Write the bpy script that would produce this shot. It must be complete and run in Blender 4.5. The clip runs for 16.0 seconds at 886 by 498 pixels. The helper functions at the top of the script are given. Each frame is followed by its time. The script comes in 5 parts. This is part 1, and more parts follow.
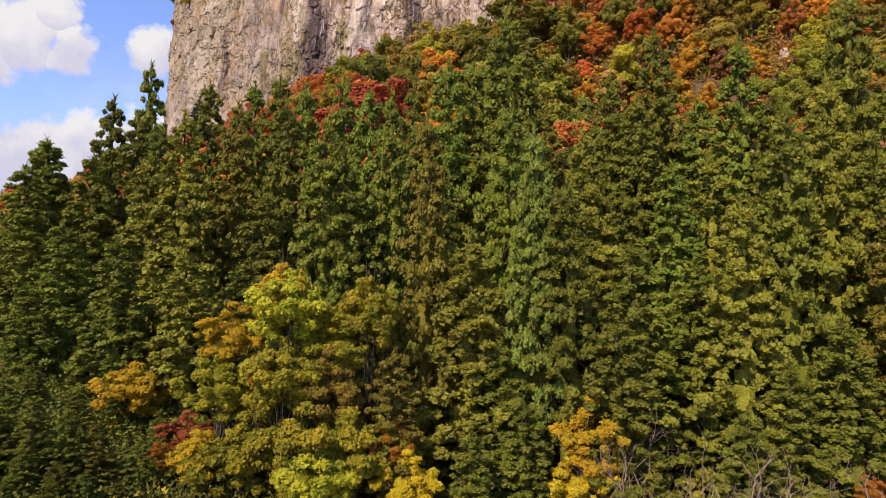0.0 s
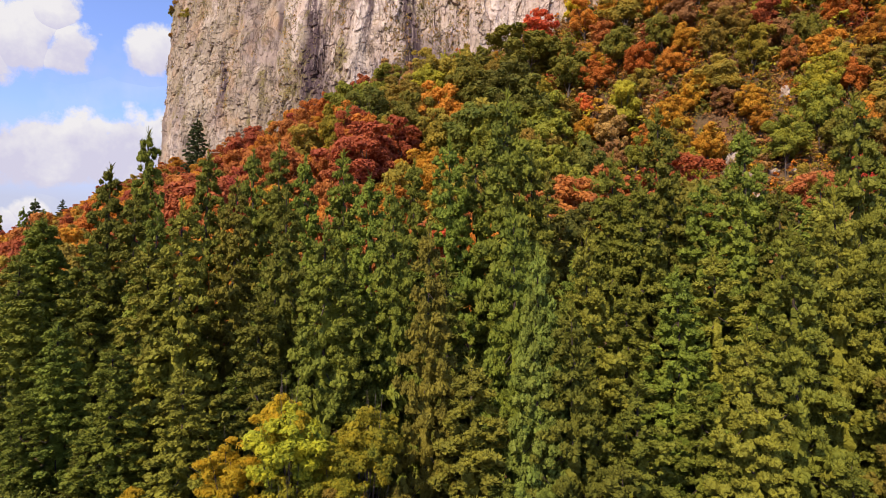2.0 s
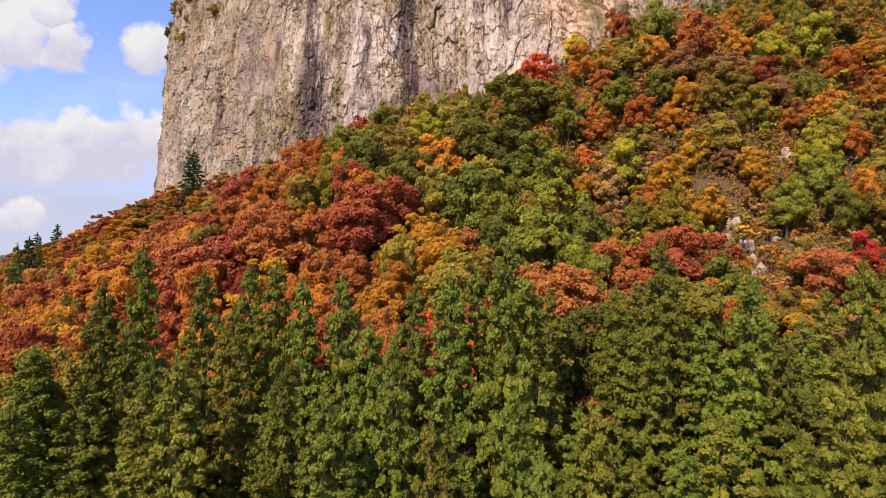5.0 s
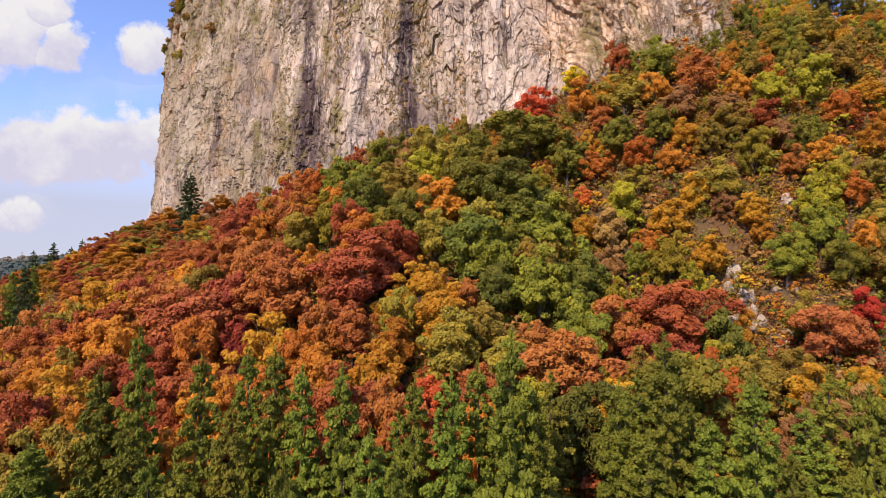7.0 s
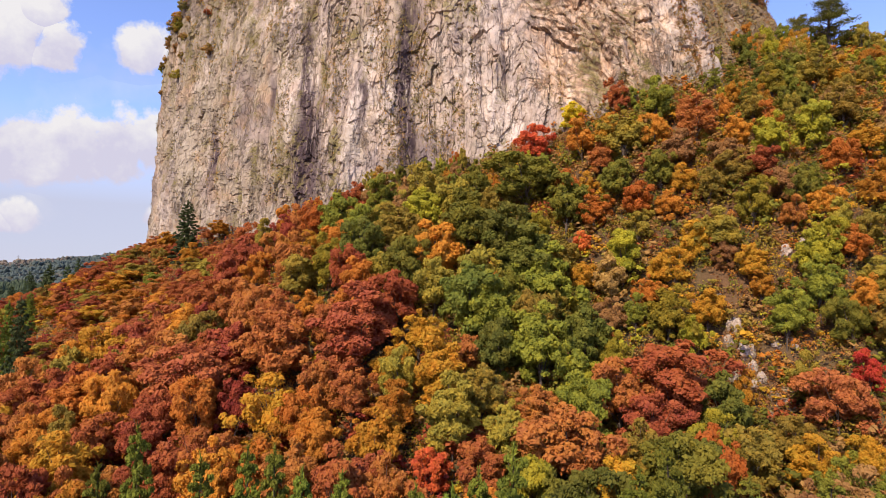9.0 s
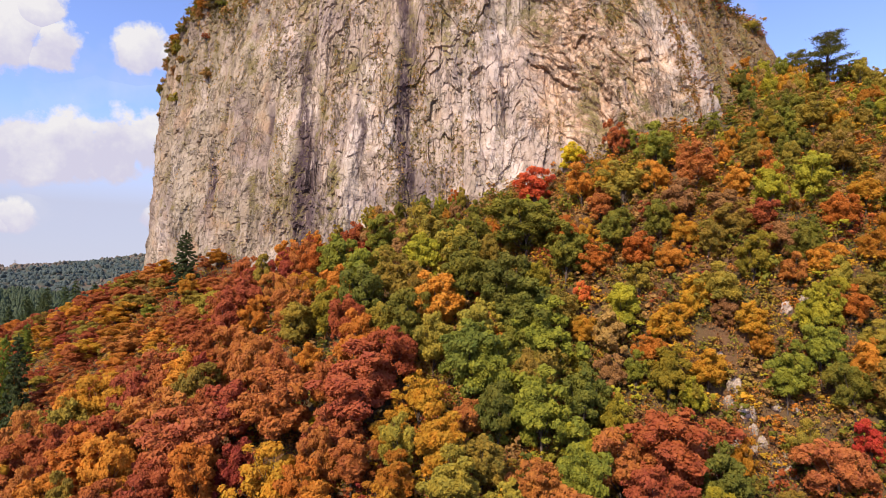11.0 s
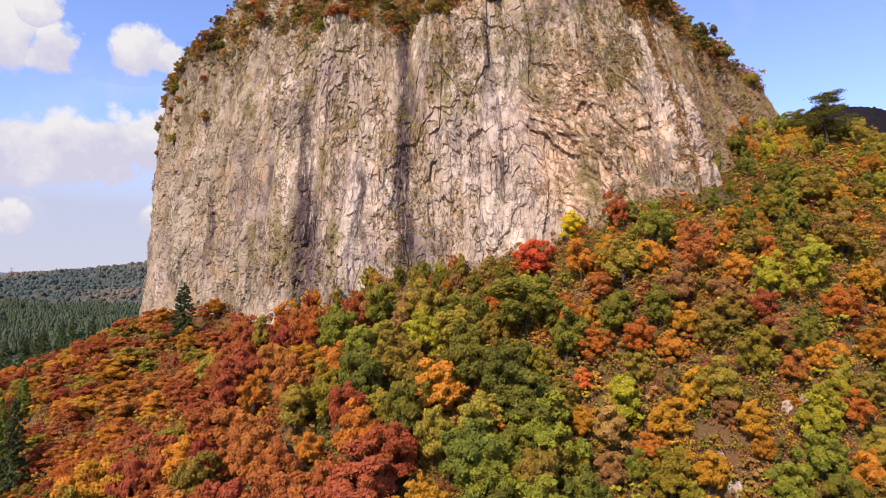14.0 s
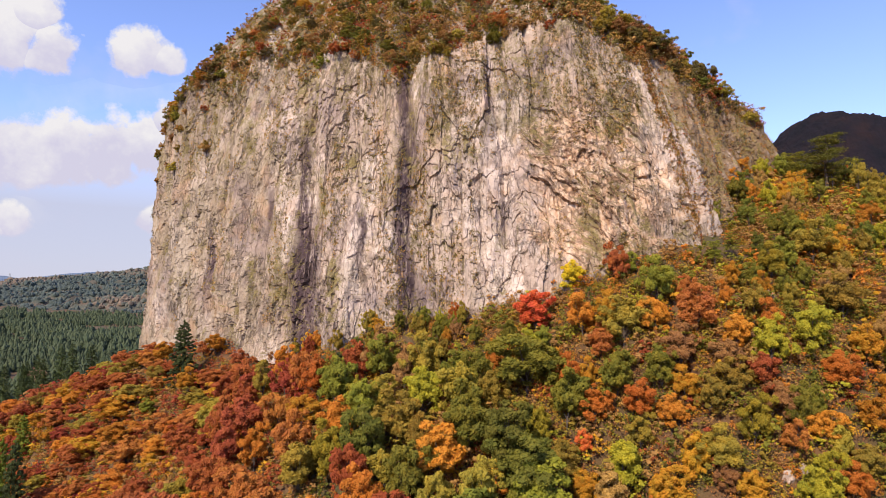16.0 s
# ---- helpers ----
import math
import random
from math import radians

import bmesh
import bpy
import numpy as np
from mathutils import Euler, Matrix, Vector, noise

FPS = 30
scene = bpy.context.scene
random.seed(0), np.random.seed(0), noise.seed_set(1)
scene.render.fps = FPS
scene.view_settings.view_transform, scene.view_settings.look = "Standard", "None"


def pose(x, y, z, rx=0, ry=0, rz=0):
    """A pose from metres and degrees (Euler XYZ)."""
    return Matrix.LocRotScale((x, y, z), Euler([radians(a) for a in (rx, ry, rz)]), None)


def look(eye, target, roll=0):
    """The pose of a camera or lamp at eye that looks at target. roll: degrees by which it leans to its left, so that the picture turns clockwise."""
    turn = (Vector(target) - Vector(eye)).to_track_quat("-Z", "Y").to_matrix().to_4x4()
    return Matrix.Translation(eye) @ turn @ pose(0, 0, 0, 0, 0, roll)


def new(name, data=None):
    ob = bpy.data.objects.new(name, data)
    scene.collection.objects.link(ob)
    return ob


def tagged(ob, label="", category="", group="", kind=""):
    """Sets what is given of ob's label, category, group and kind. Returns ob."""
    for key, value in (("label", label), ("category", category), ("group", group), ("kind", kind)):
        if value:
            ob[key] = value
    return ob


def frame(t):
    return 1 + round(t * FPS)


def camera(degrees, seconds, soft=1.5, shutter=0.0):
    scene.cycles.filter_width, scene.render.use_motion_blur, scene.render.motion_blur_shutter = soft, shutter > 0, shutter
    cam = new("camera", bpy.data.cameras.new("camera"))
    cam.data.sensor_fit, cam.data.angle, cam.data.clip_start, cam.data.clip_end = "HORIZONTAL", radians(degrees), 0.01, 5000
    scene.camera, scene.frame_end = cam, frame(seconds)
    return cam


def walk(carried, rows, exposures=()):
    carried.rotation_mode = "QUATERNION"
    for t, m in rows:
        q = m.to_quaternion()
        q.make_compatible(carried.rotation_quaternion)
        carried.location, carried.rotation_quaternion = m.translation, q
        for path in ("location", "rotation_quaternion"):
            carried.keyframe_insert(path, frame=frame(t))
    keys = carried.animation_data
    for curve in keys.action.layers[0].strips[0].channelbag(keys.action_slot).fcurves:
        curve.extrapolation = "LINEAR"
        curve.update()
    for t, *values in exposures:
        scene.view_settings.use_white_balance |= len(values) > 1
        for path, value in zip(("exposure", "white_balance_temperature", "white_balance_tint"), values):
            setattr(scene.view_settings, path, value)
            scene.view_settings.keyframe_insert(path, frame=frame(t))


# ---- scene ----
cam = camera(74.0, 16.0, soft=0.7)
# seconds, x, y, z, yaw, pitch above level: a drone that climbs straight up in front of the hill
ROWS = [
    (0.0, 0.00, 0.00, 14.00, 0.00, 3.80),
    (0.5, -0.04, 0.02, 15.51, -0.03, 3.78),
    (1.0, -0.08, 0.05, 17.05, -0.06, 3.76),
    (1.5, -0.12, 0.08, 18.62, -0.10, 3.75),
    (2.0, -0.16, 0.11, 20.21, -0.14, 3.73),
    (2.5, -0.20, 0.14, 21.81, -0.18, 3.72),
    (3.0, -0.25, 0.17, 23.44, -0.23, 3.71),
    (3.5, -0.30, 0.20, 25.08, -0.28, 3.70),
    (4.0, -0.35, 0.23, 26.74, -0.33, 3.69),
    (5.0, -0.45, 0.27, 30.14, -0.45, 3.68),
    (6.0, -0.57, 0.29, 33.66, -0.57, 3.68),
    (6.5, -0.63, 0.29, 35.48, -0.63, 3.68),
    (7.0, -0.70, 0.29, 37.34, -0.69, 3.69),
    (7.5, -0.77, 0.27, 39.24, -0.75, 3.69),
    (8.0, -0.84, 0.25, 41.19, -0.82, 3.70),
    (8.5, -0.91, 0.22, 43.20, -0.88, 3.71),
    (9.0, -0.98, 0.18, 45.27, -0.94, 3.72),
    (10.0, -1.14, 0.06, 49.59, -1.05, 3.75),
    (11.0, -1.31, -0.10, 54.17, -1.16, 3.79),
    (11.5, -1.39, -0.19, 56.55, -1.21, 3.81),
    (12.0, -1.48, -0.31, 59.00, -1.26, 3.83),
    (12.5, -1.57, -0.43, 61.50, -1.30, 3.86),
    (13.0, -1.66, -0.57, 64.06, -1.34, 3.88),
    (13.5, -1.75, -0.72, 66.67, -1.38, 3.91),
    (14.0, -1.84, -0.89, 69.31, -1.41, 3.94),
    (14.5, -1.93, -1.07, 71.98, -1.44, 3.97),
    (15.0, -2.02, -1.26, 74.66, -1.46, 4.01),
    (15.5, -2.11, -1.47, 77.34, -1.48, 4.04),
    (16.0, -2.20, -1.70, 80.00, -1.49, 4.08),
]
walk(cam, [(t, pose(x, y, z, 90 + pitch, 0, yaw)) for t, x, y, z, yaw, pitch in ROWS])


# ---- sky, sun, exposure ----
SUN_ELEV, SUN_AZ = 42.0, 212.0        # azimuth clockwise from +y
scene.view_settings.exposure = 0.5
world = bpy.data.worlds.new("sky")
scene.world = world
world.use_nodes = True
wt = world.node_tree
wt.nodes.clear()


def wnode(kind, **values):
    n = wt.nodes.new(kind)
    for key, value in values.items():
        if key in n.inputs:
            n.inputs[key].default_value = value
    return n


def wmath(op, a, b=None, c=None, clamp=False):
    n = wt.nodes.new("ShaderNodeMath")
    n.operation, n.use_clamp = op, clamp
    for i, v in enumerate((a, b, c)):
        if v is None:
            continue
        if isinstance(v, (int, float)):
            n.inputs[i].default_value = v
        else:
            wt.links.new(v, n.inputs[i])
    return n.outputs[0]


sky = wt.nodes.new("ShaderNodeTexSky")
sky.sky_type = "NISHITA"
sky.sun_disc = False
sky.sun_elevation, sky.sun_rotation = radians(SUN_ELEV), radians(SUN_AZ)
sky.altitude, sky.air_density, sky.dust_density, sky.ozone_density = 200, 1.0, 0.4, 2.0
coord = wt.nodes.new("ShaderNodeTexCoord")
split = wt.nodes.new("ShaderNodeSeparateXYZ")
wt.links.new(coord.outputs["Generated"], split.inputs[0])
DX, DY, DZ = split.outputs
# slopes of the view direction on a plane ahead of the hill
ahead = wmath("MAXIMUM", DY, 0.05)
SX, SZ = wmath("DIVIDE", DX, ahead), wmath("DIVIDE", DZ, ahead)
puff = wt.nodes.new("ShaderNodeTexNoise")
puff.inputs["Scale"].default_value, puff.inputs["Detail"].default_value, puff.inputs["Roughness"].default_value = 19.0, 10.0, 0.60
wt.links.new(coord.outputs["Generated"], puff.inputs["Vector"])
broad = wt.nodes.new("ShaderNodeTexNoise")
broad.inputs["Scale"].default_value, broad.inputs["Detail"].default_value = 8.0, 6.0
wt.links.new(coord.outputs["Generated"], broad.inputs["Vector"])


def cloud(cx, cz, rx, rz, flat=1.6):
    """A soft heap of cloud with a flatter base: 1 in its heart, 0 and less outside; and the height within it, -1 to 1."""
    ux = wmath("DIVIDE", wmath("SUBTRACT", SX, cx), rx)
    rise = wmath("DIVIDE", wmath("SUBTRACT", SZ, cz), rz)
    uz = wmath("MAXIMUM", rise, wmath("MULTIPLY", rise, -flat))
    return wmath("SUBTRACT", 1.0, wmath("SQRT", wmath("ADD", wmath("MULTIPLY", ux, ux), wmath("MULTIPLY", uz, uz)))), rise


heaps = tone = None
for heap in ((-0.80, 0.225, 0.13, 0.085, 1.5), (-0.70, 0.225, 0.085, 0.090, 1.6), (-0.615, 0.222, 0.075, 0.092, 1.6), (-0.54, 0.228, 0.065, 0.080, 1.6), (-0.475, 0.235, 0.055, 0.075, 1.6), (-0.44, 0.285, 0.04, 0.05, 1.3),
             (-0.735, 0.435, 0.075, 0.075, 1.2), (-0.68, 0.475, 0.05, 0.05), (-0.645, 0.405, 0.055, 0.06), (-0.85, 0.42, 0.13, 0.13), (-0.495, 0.400, 0.062, 0.055), (-0.455, 0.392, 0.04, 0.04),
             (-0.705, 0.118, 0.045, 0.038), (-0.745, 0.108, 0.05, 0.028), (-0.46, 0.115, 0.05, 0.03), (-0.49, 0.52, 0.05, 0.02), (-1.3, 0.3, 0.3, 0.16), (-1.5, 0.7, 0.4, 0.2)):
    h, rise = cloud(*heap)
    if heaps is None:
        heaps, tone = h, rise
    else:
        above = wmath("GREATER_THAN", h, heaps)
        tone = wmath("ADD", wmath("MULTIPLY", tone, wmath("SUBTRACT", 1.0, above)), wmath("MULTIPLY", rise, above))
        heaps = wmath("MAXIMUM", heaps, h)
edge = wmath("ADD", wmath("MULTIPLY", wmath("SUBTRACT", puff.outputs["Fac"], 0.5), 3.0), wmath("MULTIPLY", wmath("SUBTRACT", broad.outputs["Fac"], 0.5), 0.8))
thick = wmath("MULTIPLY", wmath("ADD", wmath("MULTIPLY", heaps, 1.6), edge), 2.4, clamp=True)
behind = wmath("GREATER_THAN", DY, 0.06)
thick = wmath("MULTIPLY", thick, behind)
# scattered cloud over the rest of the sky, to the left of and behind the hill's view
veil = wmath("MULTIPLY", wmath("SUBTRACT", wmath("ADD", broad.outputs["Fac"], wmath("MULTIPLY", DX, -0.16)), 0.60), 3.0, clamp=True)
low = wmath("MINIMUM", wmath("MULTIPLY", wmath("SUBTRACT", 0.255, DZ), 7.0, clamp=True), 0.92)
low = wmath("MULTIPLY", low, wmath("MULTIPLY", wmath("SUBTRACT", 0.25, DX), 1.6, clamp=True))
veil = wmath("MULTIPLY", veil, 0.5)
mask = wmath("MAXIMUM", thick, veil)
haze = wnode("ShaderNodeBackground", Strength=0.52)
haze.inputs["Color"].default_value = (0.78, 0.80, 1.0, 1)
hazy = wnode("ShaderNodeMixShader")
# lavender grey bases, white tops
shade = wmath("ADD", wmath("MULTIPLY", tone, 0.22), wmath("ADD", wmath("MULTIPLY", broad.outputs["Fac"], 0.5), wmath("MULTIPLY", puff.outputs["Fac"], 0.75)), clamp=True)
ramp = wt.nodes.new("ShaderNodeValToRGB")
ramp.color_ramp.elements[0].position, ramp.color_ramp.elements[0].color = 0.56, (0.76, 0.73, 0.90, 1)
ramp.color_ramp.elements[1].position, ramp.color_ramp.elements[1].color = 0.80, (1.0, 0.97, 0.99, 1)
wt.links.new(shade, ramp.inputs["Fac"])
skyback, cloudback, mixer, wout = wnode("ShaderNodeBackground", Strength=0.165), wnode("ShaderNodeBackground", Strength=0.62), wnode("ShaderNodeMixShader"), wnode("ShaderNodeOutputWorld")
tint = wt.nodes.new("ShaderNodeMix")
tint.data_type, tint.blend_type = "RGBA", "MULTIPLY"
tint.inputs[0].default_value, tint.inputs[7].default_value = 1.0, (0.97, 0.91, 1.17, 1)
wt.links.new(sky.outputs["Color"], tint.inputs[6])
wt.links.new(tint.outputs[2], skyback.inputs["Color"])
wt.links.new(ramp.outputs["Color"], cloudback.inputs["Color"])
wt.links.new(mask, mixer.inputs["Fac"])
wt.links.new(low, hazy.inputs["Fac"])
wt.links.new(skyback.outputs[0], hazy.inputs[1])
wt.links.new(haze.outputs[0], hazy.inputs[2])
wt.links.new(hazy.outputs[0], mixer.inputs[1])
wt.links.new(cloudback.outputs[0], mixer.inputs[2])
wt.links.new(mixer.outputs[0], wout.inputs["Surface"])

lamp = bpy.data.lights.new("sun", "SUN")
lamp.energy, lamp.angle, lamp.color = 4.6, radians(0.6), (1.0, 0.87, 0.70)
sun = new("sun", lamp)
tagged(sun, kind="structure")
ca, sa = math.cos(radians(SUN_AZ)), math.sin(radians(SUN_AZ))
sun.matrix_world = look((300 * sa, 300 * ca, 300 * math.tan(radians(SUN_ELEV))), (0, 0, 0))


# ---- materials ----
def shader(name):
    m = bpy.data.materials.new(name)
    m.use_nodes = True
    t = m.node_tree
    return m, t, t.nodes["Principled BSDF"]


def noise_node(t, scale, detail=4.0, rough=0.55, vector=None, distortion=0.0):
    n = t.nodes.new("ShaderNodeTexNoise")
    n.inputs["Scale"].default_value, n.inputs["Detail"].default_value = scale, detail
    n.inputs["Roughness"].default_value, n.inputs["Distortion"].default_value = rough, distortion
    if vector is not None:
        t.links.new(vector, n.inputs["Vector"])
    return n.outputs["Fac"]


def place_node(t, scale=(1, 1, 1), turn=(0, 0, 0), kind="Object"):
    c, m = t.nodes.new("ShaderNodeTexCoord"), t.nodes.new("ShaderNodeMapping")
    m.inputs["Scale"].default_value, m.inputs["Rotation"].default_value = scale, [radians(a) for a in turn]
    t.links.new(c.outputs[kind], m.inputs["Vector"])
    return m.outputs[0]


def calc(t, op, a, b=None, clamp=False):
    n = t.nodes.new("ShaderNodeMath")
    n.operation, n.use_clamp = op, clamp
    for i, v in enumerate((a, b)):
        if v is None:
            continue
        if isinstance(v, (int, float)):
            n.inputs[i].default_value = v
        else:
            t.links.new(v, n.inputs[i])
    return n.outputs[0]


def ramp_node(t, fac, *stops):
    n = t.nodes.new("ShaderNodeValToRGB")
    for i, (p, c) in enumerate(stops):
        e = n.color_ramp.elements[i] if i < 2 else n.color_ramp.elements.new(p)
        e.position, e.color = p, (*c, 1)
    t.links.new(fac, n.inputs["Fac"])
    return n.outputs["Color"]


def mix_node(t, fac, a, b, blend="MIX"):
    n = t.nodes.new("ShaderNodeMix")
    n.data_type, n.blend_type = "RGBA", blend
    for i, v in ((0, fac), (6, a), (7, b)):
        if isinstance(v, (int, float)):
            n.inputs[i].default_value = v
        elif isinstance(v, tuple):
            n.inputs[i].default_value = (*v, 1)
        else:
            t.links.new(v, n.inputs[i])
    return n.outputs[2]


def bump_node(t, bsdf, height, strength, distance):
    n = t.nodes.new("ShaderNodeBump")
    n.inputs["Distance"].default_value = distance
    if isinstance(strength, float):
        n.inputs["Strength"].default_value = strength
    else:
        t.links.new(strength, n.inputs["Strength"])
    t.links.new(height, n.inputs["Height"])
    t.links.new(n.outputs[0], bsdf.inputs["Normal"])


def leaf_material(name, colour, other, through_light=0.30, tree_spread=0.06, gloss=0.62):
    """Leaves or needles: two hues from leaf to leaf, a shift from tree to tree, light that shines through."""
    m, t, bsdf = shader(name)
    geo, info = t.nodes.new("ShaderNodeNewGeometry"), t.nodes.new("ShaderNodeObjectInfo")
    patch = noise_node(t, 0.42, 3.0, vector=place_node(t))
    fac = calc(t, "ADD", calc(t, "MULTIPLY", geo.outputs["Random Per Island"], 0.50), calc(t, "MULTIPLY", calc(t, "SUBTRACT", patch, 0.38), 2.1), clamp=True)
    base = mix_node(t, fac, colour, other)
    hsv = t.nodes.new("ShaderNodeHueSaturation")
    t.links.new(base, hsv.inputs["Color"])
    t.links.new(calc(t, "ADD", 0.5 - tree_spread / 4, calc(t, "MULTIPLY", info.outputs["Random"], tree_spread / 2)), hsv.inputs["Hue"])
    t.links.new(calc(t, "ADD", 0.80, calc(t, "MULTIPLY", info.outputs["Random"], 0.40)), hsv.inputs["Value"])
    t.links.new(hsv.outputs[0], bsdf.inputs["Base Color"])
    bsdf.inputs["Roughness"].default_value = gloss
    bsdf.inputs["Specular IOR Level"].default_value = 0.13
    bump_node(t, bsdf, noise_node(t, 7.0, 3.0, 0.7, place_node(t)), 1.0, 0.12)
    trans, mix = t.nodes.new("ShaderNodeBsdfTranslucent"), t.nodes.new("ShaderNodeMixShader")
    t.links.new(hsv.outputs[0], trans.inputs["Color"])
    mix.inputs[0].default_value = through_light
    t.links.new(bsdf.outputs[0], mix.inputs[1])
    t.links.new(trans.outputs[0], mix.inputs[2])
    t.links.new(mix.outputs[0], t.nodes["Material Output"].inputs["Surface"])
    return m


LEAF = {
    "cedar": leaf_material("cedar_needles", (0.098, 0.112, 0.015), (0.228, 0.232, 0.026), 0.16, 0.09),
    "cedar_olive": leaf_material("cedar_needles_olive", (0.132, 0.114, 0.016), (0.255, 0.212, 0.026), 0.16, 0.08),
    "cedar_bright": leaf_material("cedar_needles_fresh", (0.150, 0.200, 0.032), (0.260, 0.310, 0.046), 0.16),
    "cedar_dark": leaf_material("cedar_needles_dark", (0.036, 0.052, 0.018), (0.085, 0.100, 0.030), 0.12),
    "green": leaf_material("leaves_green", (0.123, 0.133, 0.020), (0.316, 0.262, 0.029)),
    "dark": leaf_material("leaves_dark_green", (0.089, 0.103, 0.018), (0.223, 0.199, 0.028)),
    "olive": leaf_material("leaves_olive", (0.213, 0.171, 0.029), (0.455, 0.290, 0.037)),
    "lime": leaf_material("leaves_yellow_green", (0.217, 0.195, 0.022), (0.455, 0.333, 0.026)),
    "yellow": leaf_material("leaves_yellow", (0.500, 0.379, 0.024), (0.727, 0.439, 0.022)),
    "gold": leaf_material("leaves_gold", (0.435, 0.237, 0.024), (0.593, 0.228, 0.022)),
    "orange": leaf_material("leaves_orange", (0.494, 0.186, 0.028), (0.632, 0.205, 0.028)),
    "rust": leaf_material("leaves_rust", (0.366, 0.100, 0.035), (0.514, 0.176, 0.035)),
    "red": leaf_material("leaves_red", (0.593, 0.072, 0.037), (0.673, 0.148, 0.037)),
    "crimson": leaf_material("leaves_crimson", (0.316, 0.063, 0.035), (0.465, 0.124, 0.040)),
    "brown": leaf_material("leaves_brown", (0.297, 0.148, 0.055), (0.475, 0.248, 0.069)),
    "mellow": leaf_material("leaves_mellow_green", (0.183, 0.207, 0.022), (0.546, 0.439, 0.026)),
    "moss": leaf_material("ledge_moss", (0.095, 0.075, 0.022), (0.230, 0.165, 0.045)),
    # far hill leaves: distance haze is mixed into these greyed, lightened colours
    "hill": leaf_material("hazed_hill_leaves", (0.088, 0.100, 0.082), (0.140, 0.126, 0.094), 0.1, 0.10),
    "hill_dark": leaf_material("hazed_hill_conifers", (0.056, 0.072, 0.066), (0.084, 0.100, 0.084), 0.1, 0.08),
    "hill_rust": leaf_material("hazed_hill_autumn", (0.125, 0.098, 0.080), (0.185, 0.128, 0.090), 0.1, 0.08),
    "far_cedar": leaf_material("far_cedar_needles", (0.028, 0.042, 0.022), (0.075, 0.085, 0.038), 0.1),
}


def bark_material(name, dark, light):
    m, t, bsdf = shader(name)
    n = noise_node(t, 6.0, 5.0, vector=place_node(t, (3, 3, 0.4)))
    t.links.new(ramp_node(t, n, (0.3, dark), (0.75, light)), bsdf.inputs["Base Color"])
    bsdf.inputs["Roughness"].default_value = 0.9
    bump_node(t, bsdf, n, 0.6, 0.05)
    return m


CEDAR_BARK = bark_material("bark_dark", (0.022, 0.014, 0.010), (0.07, 0.042, 0.03))
BARK = bark_material("bark_brown", (0.05, 0.035, 0.025), (0.16, 0.11, 0.08))
TWIG = bark_material("bark_grey", (0.15, 0.090, 0.066), (0.34, 0.215, 0.16))


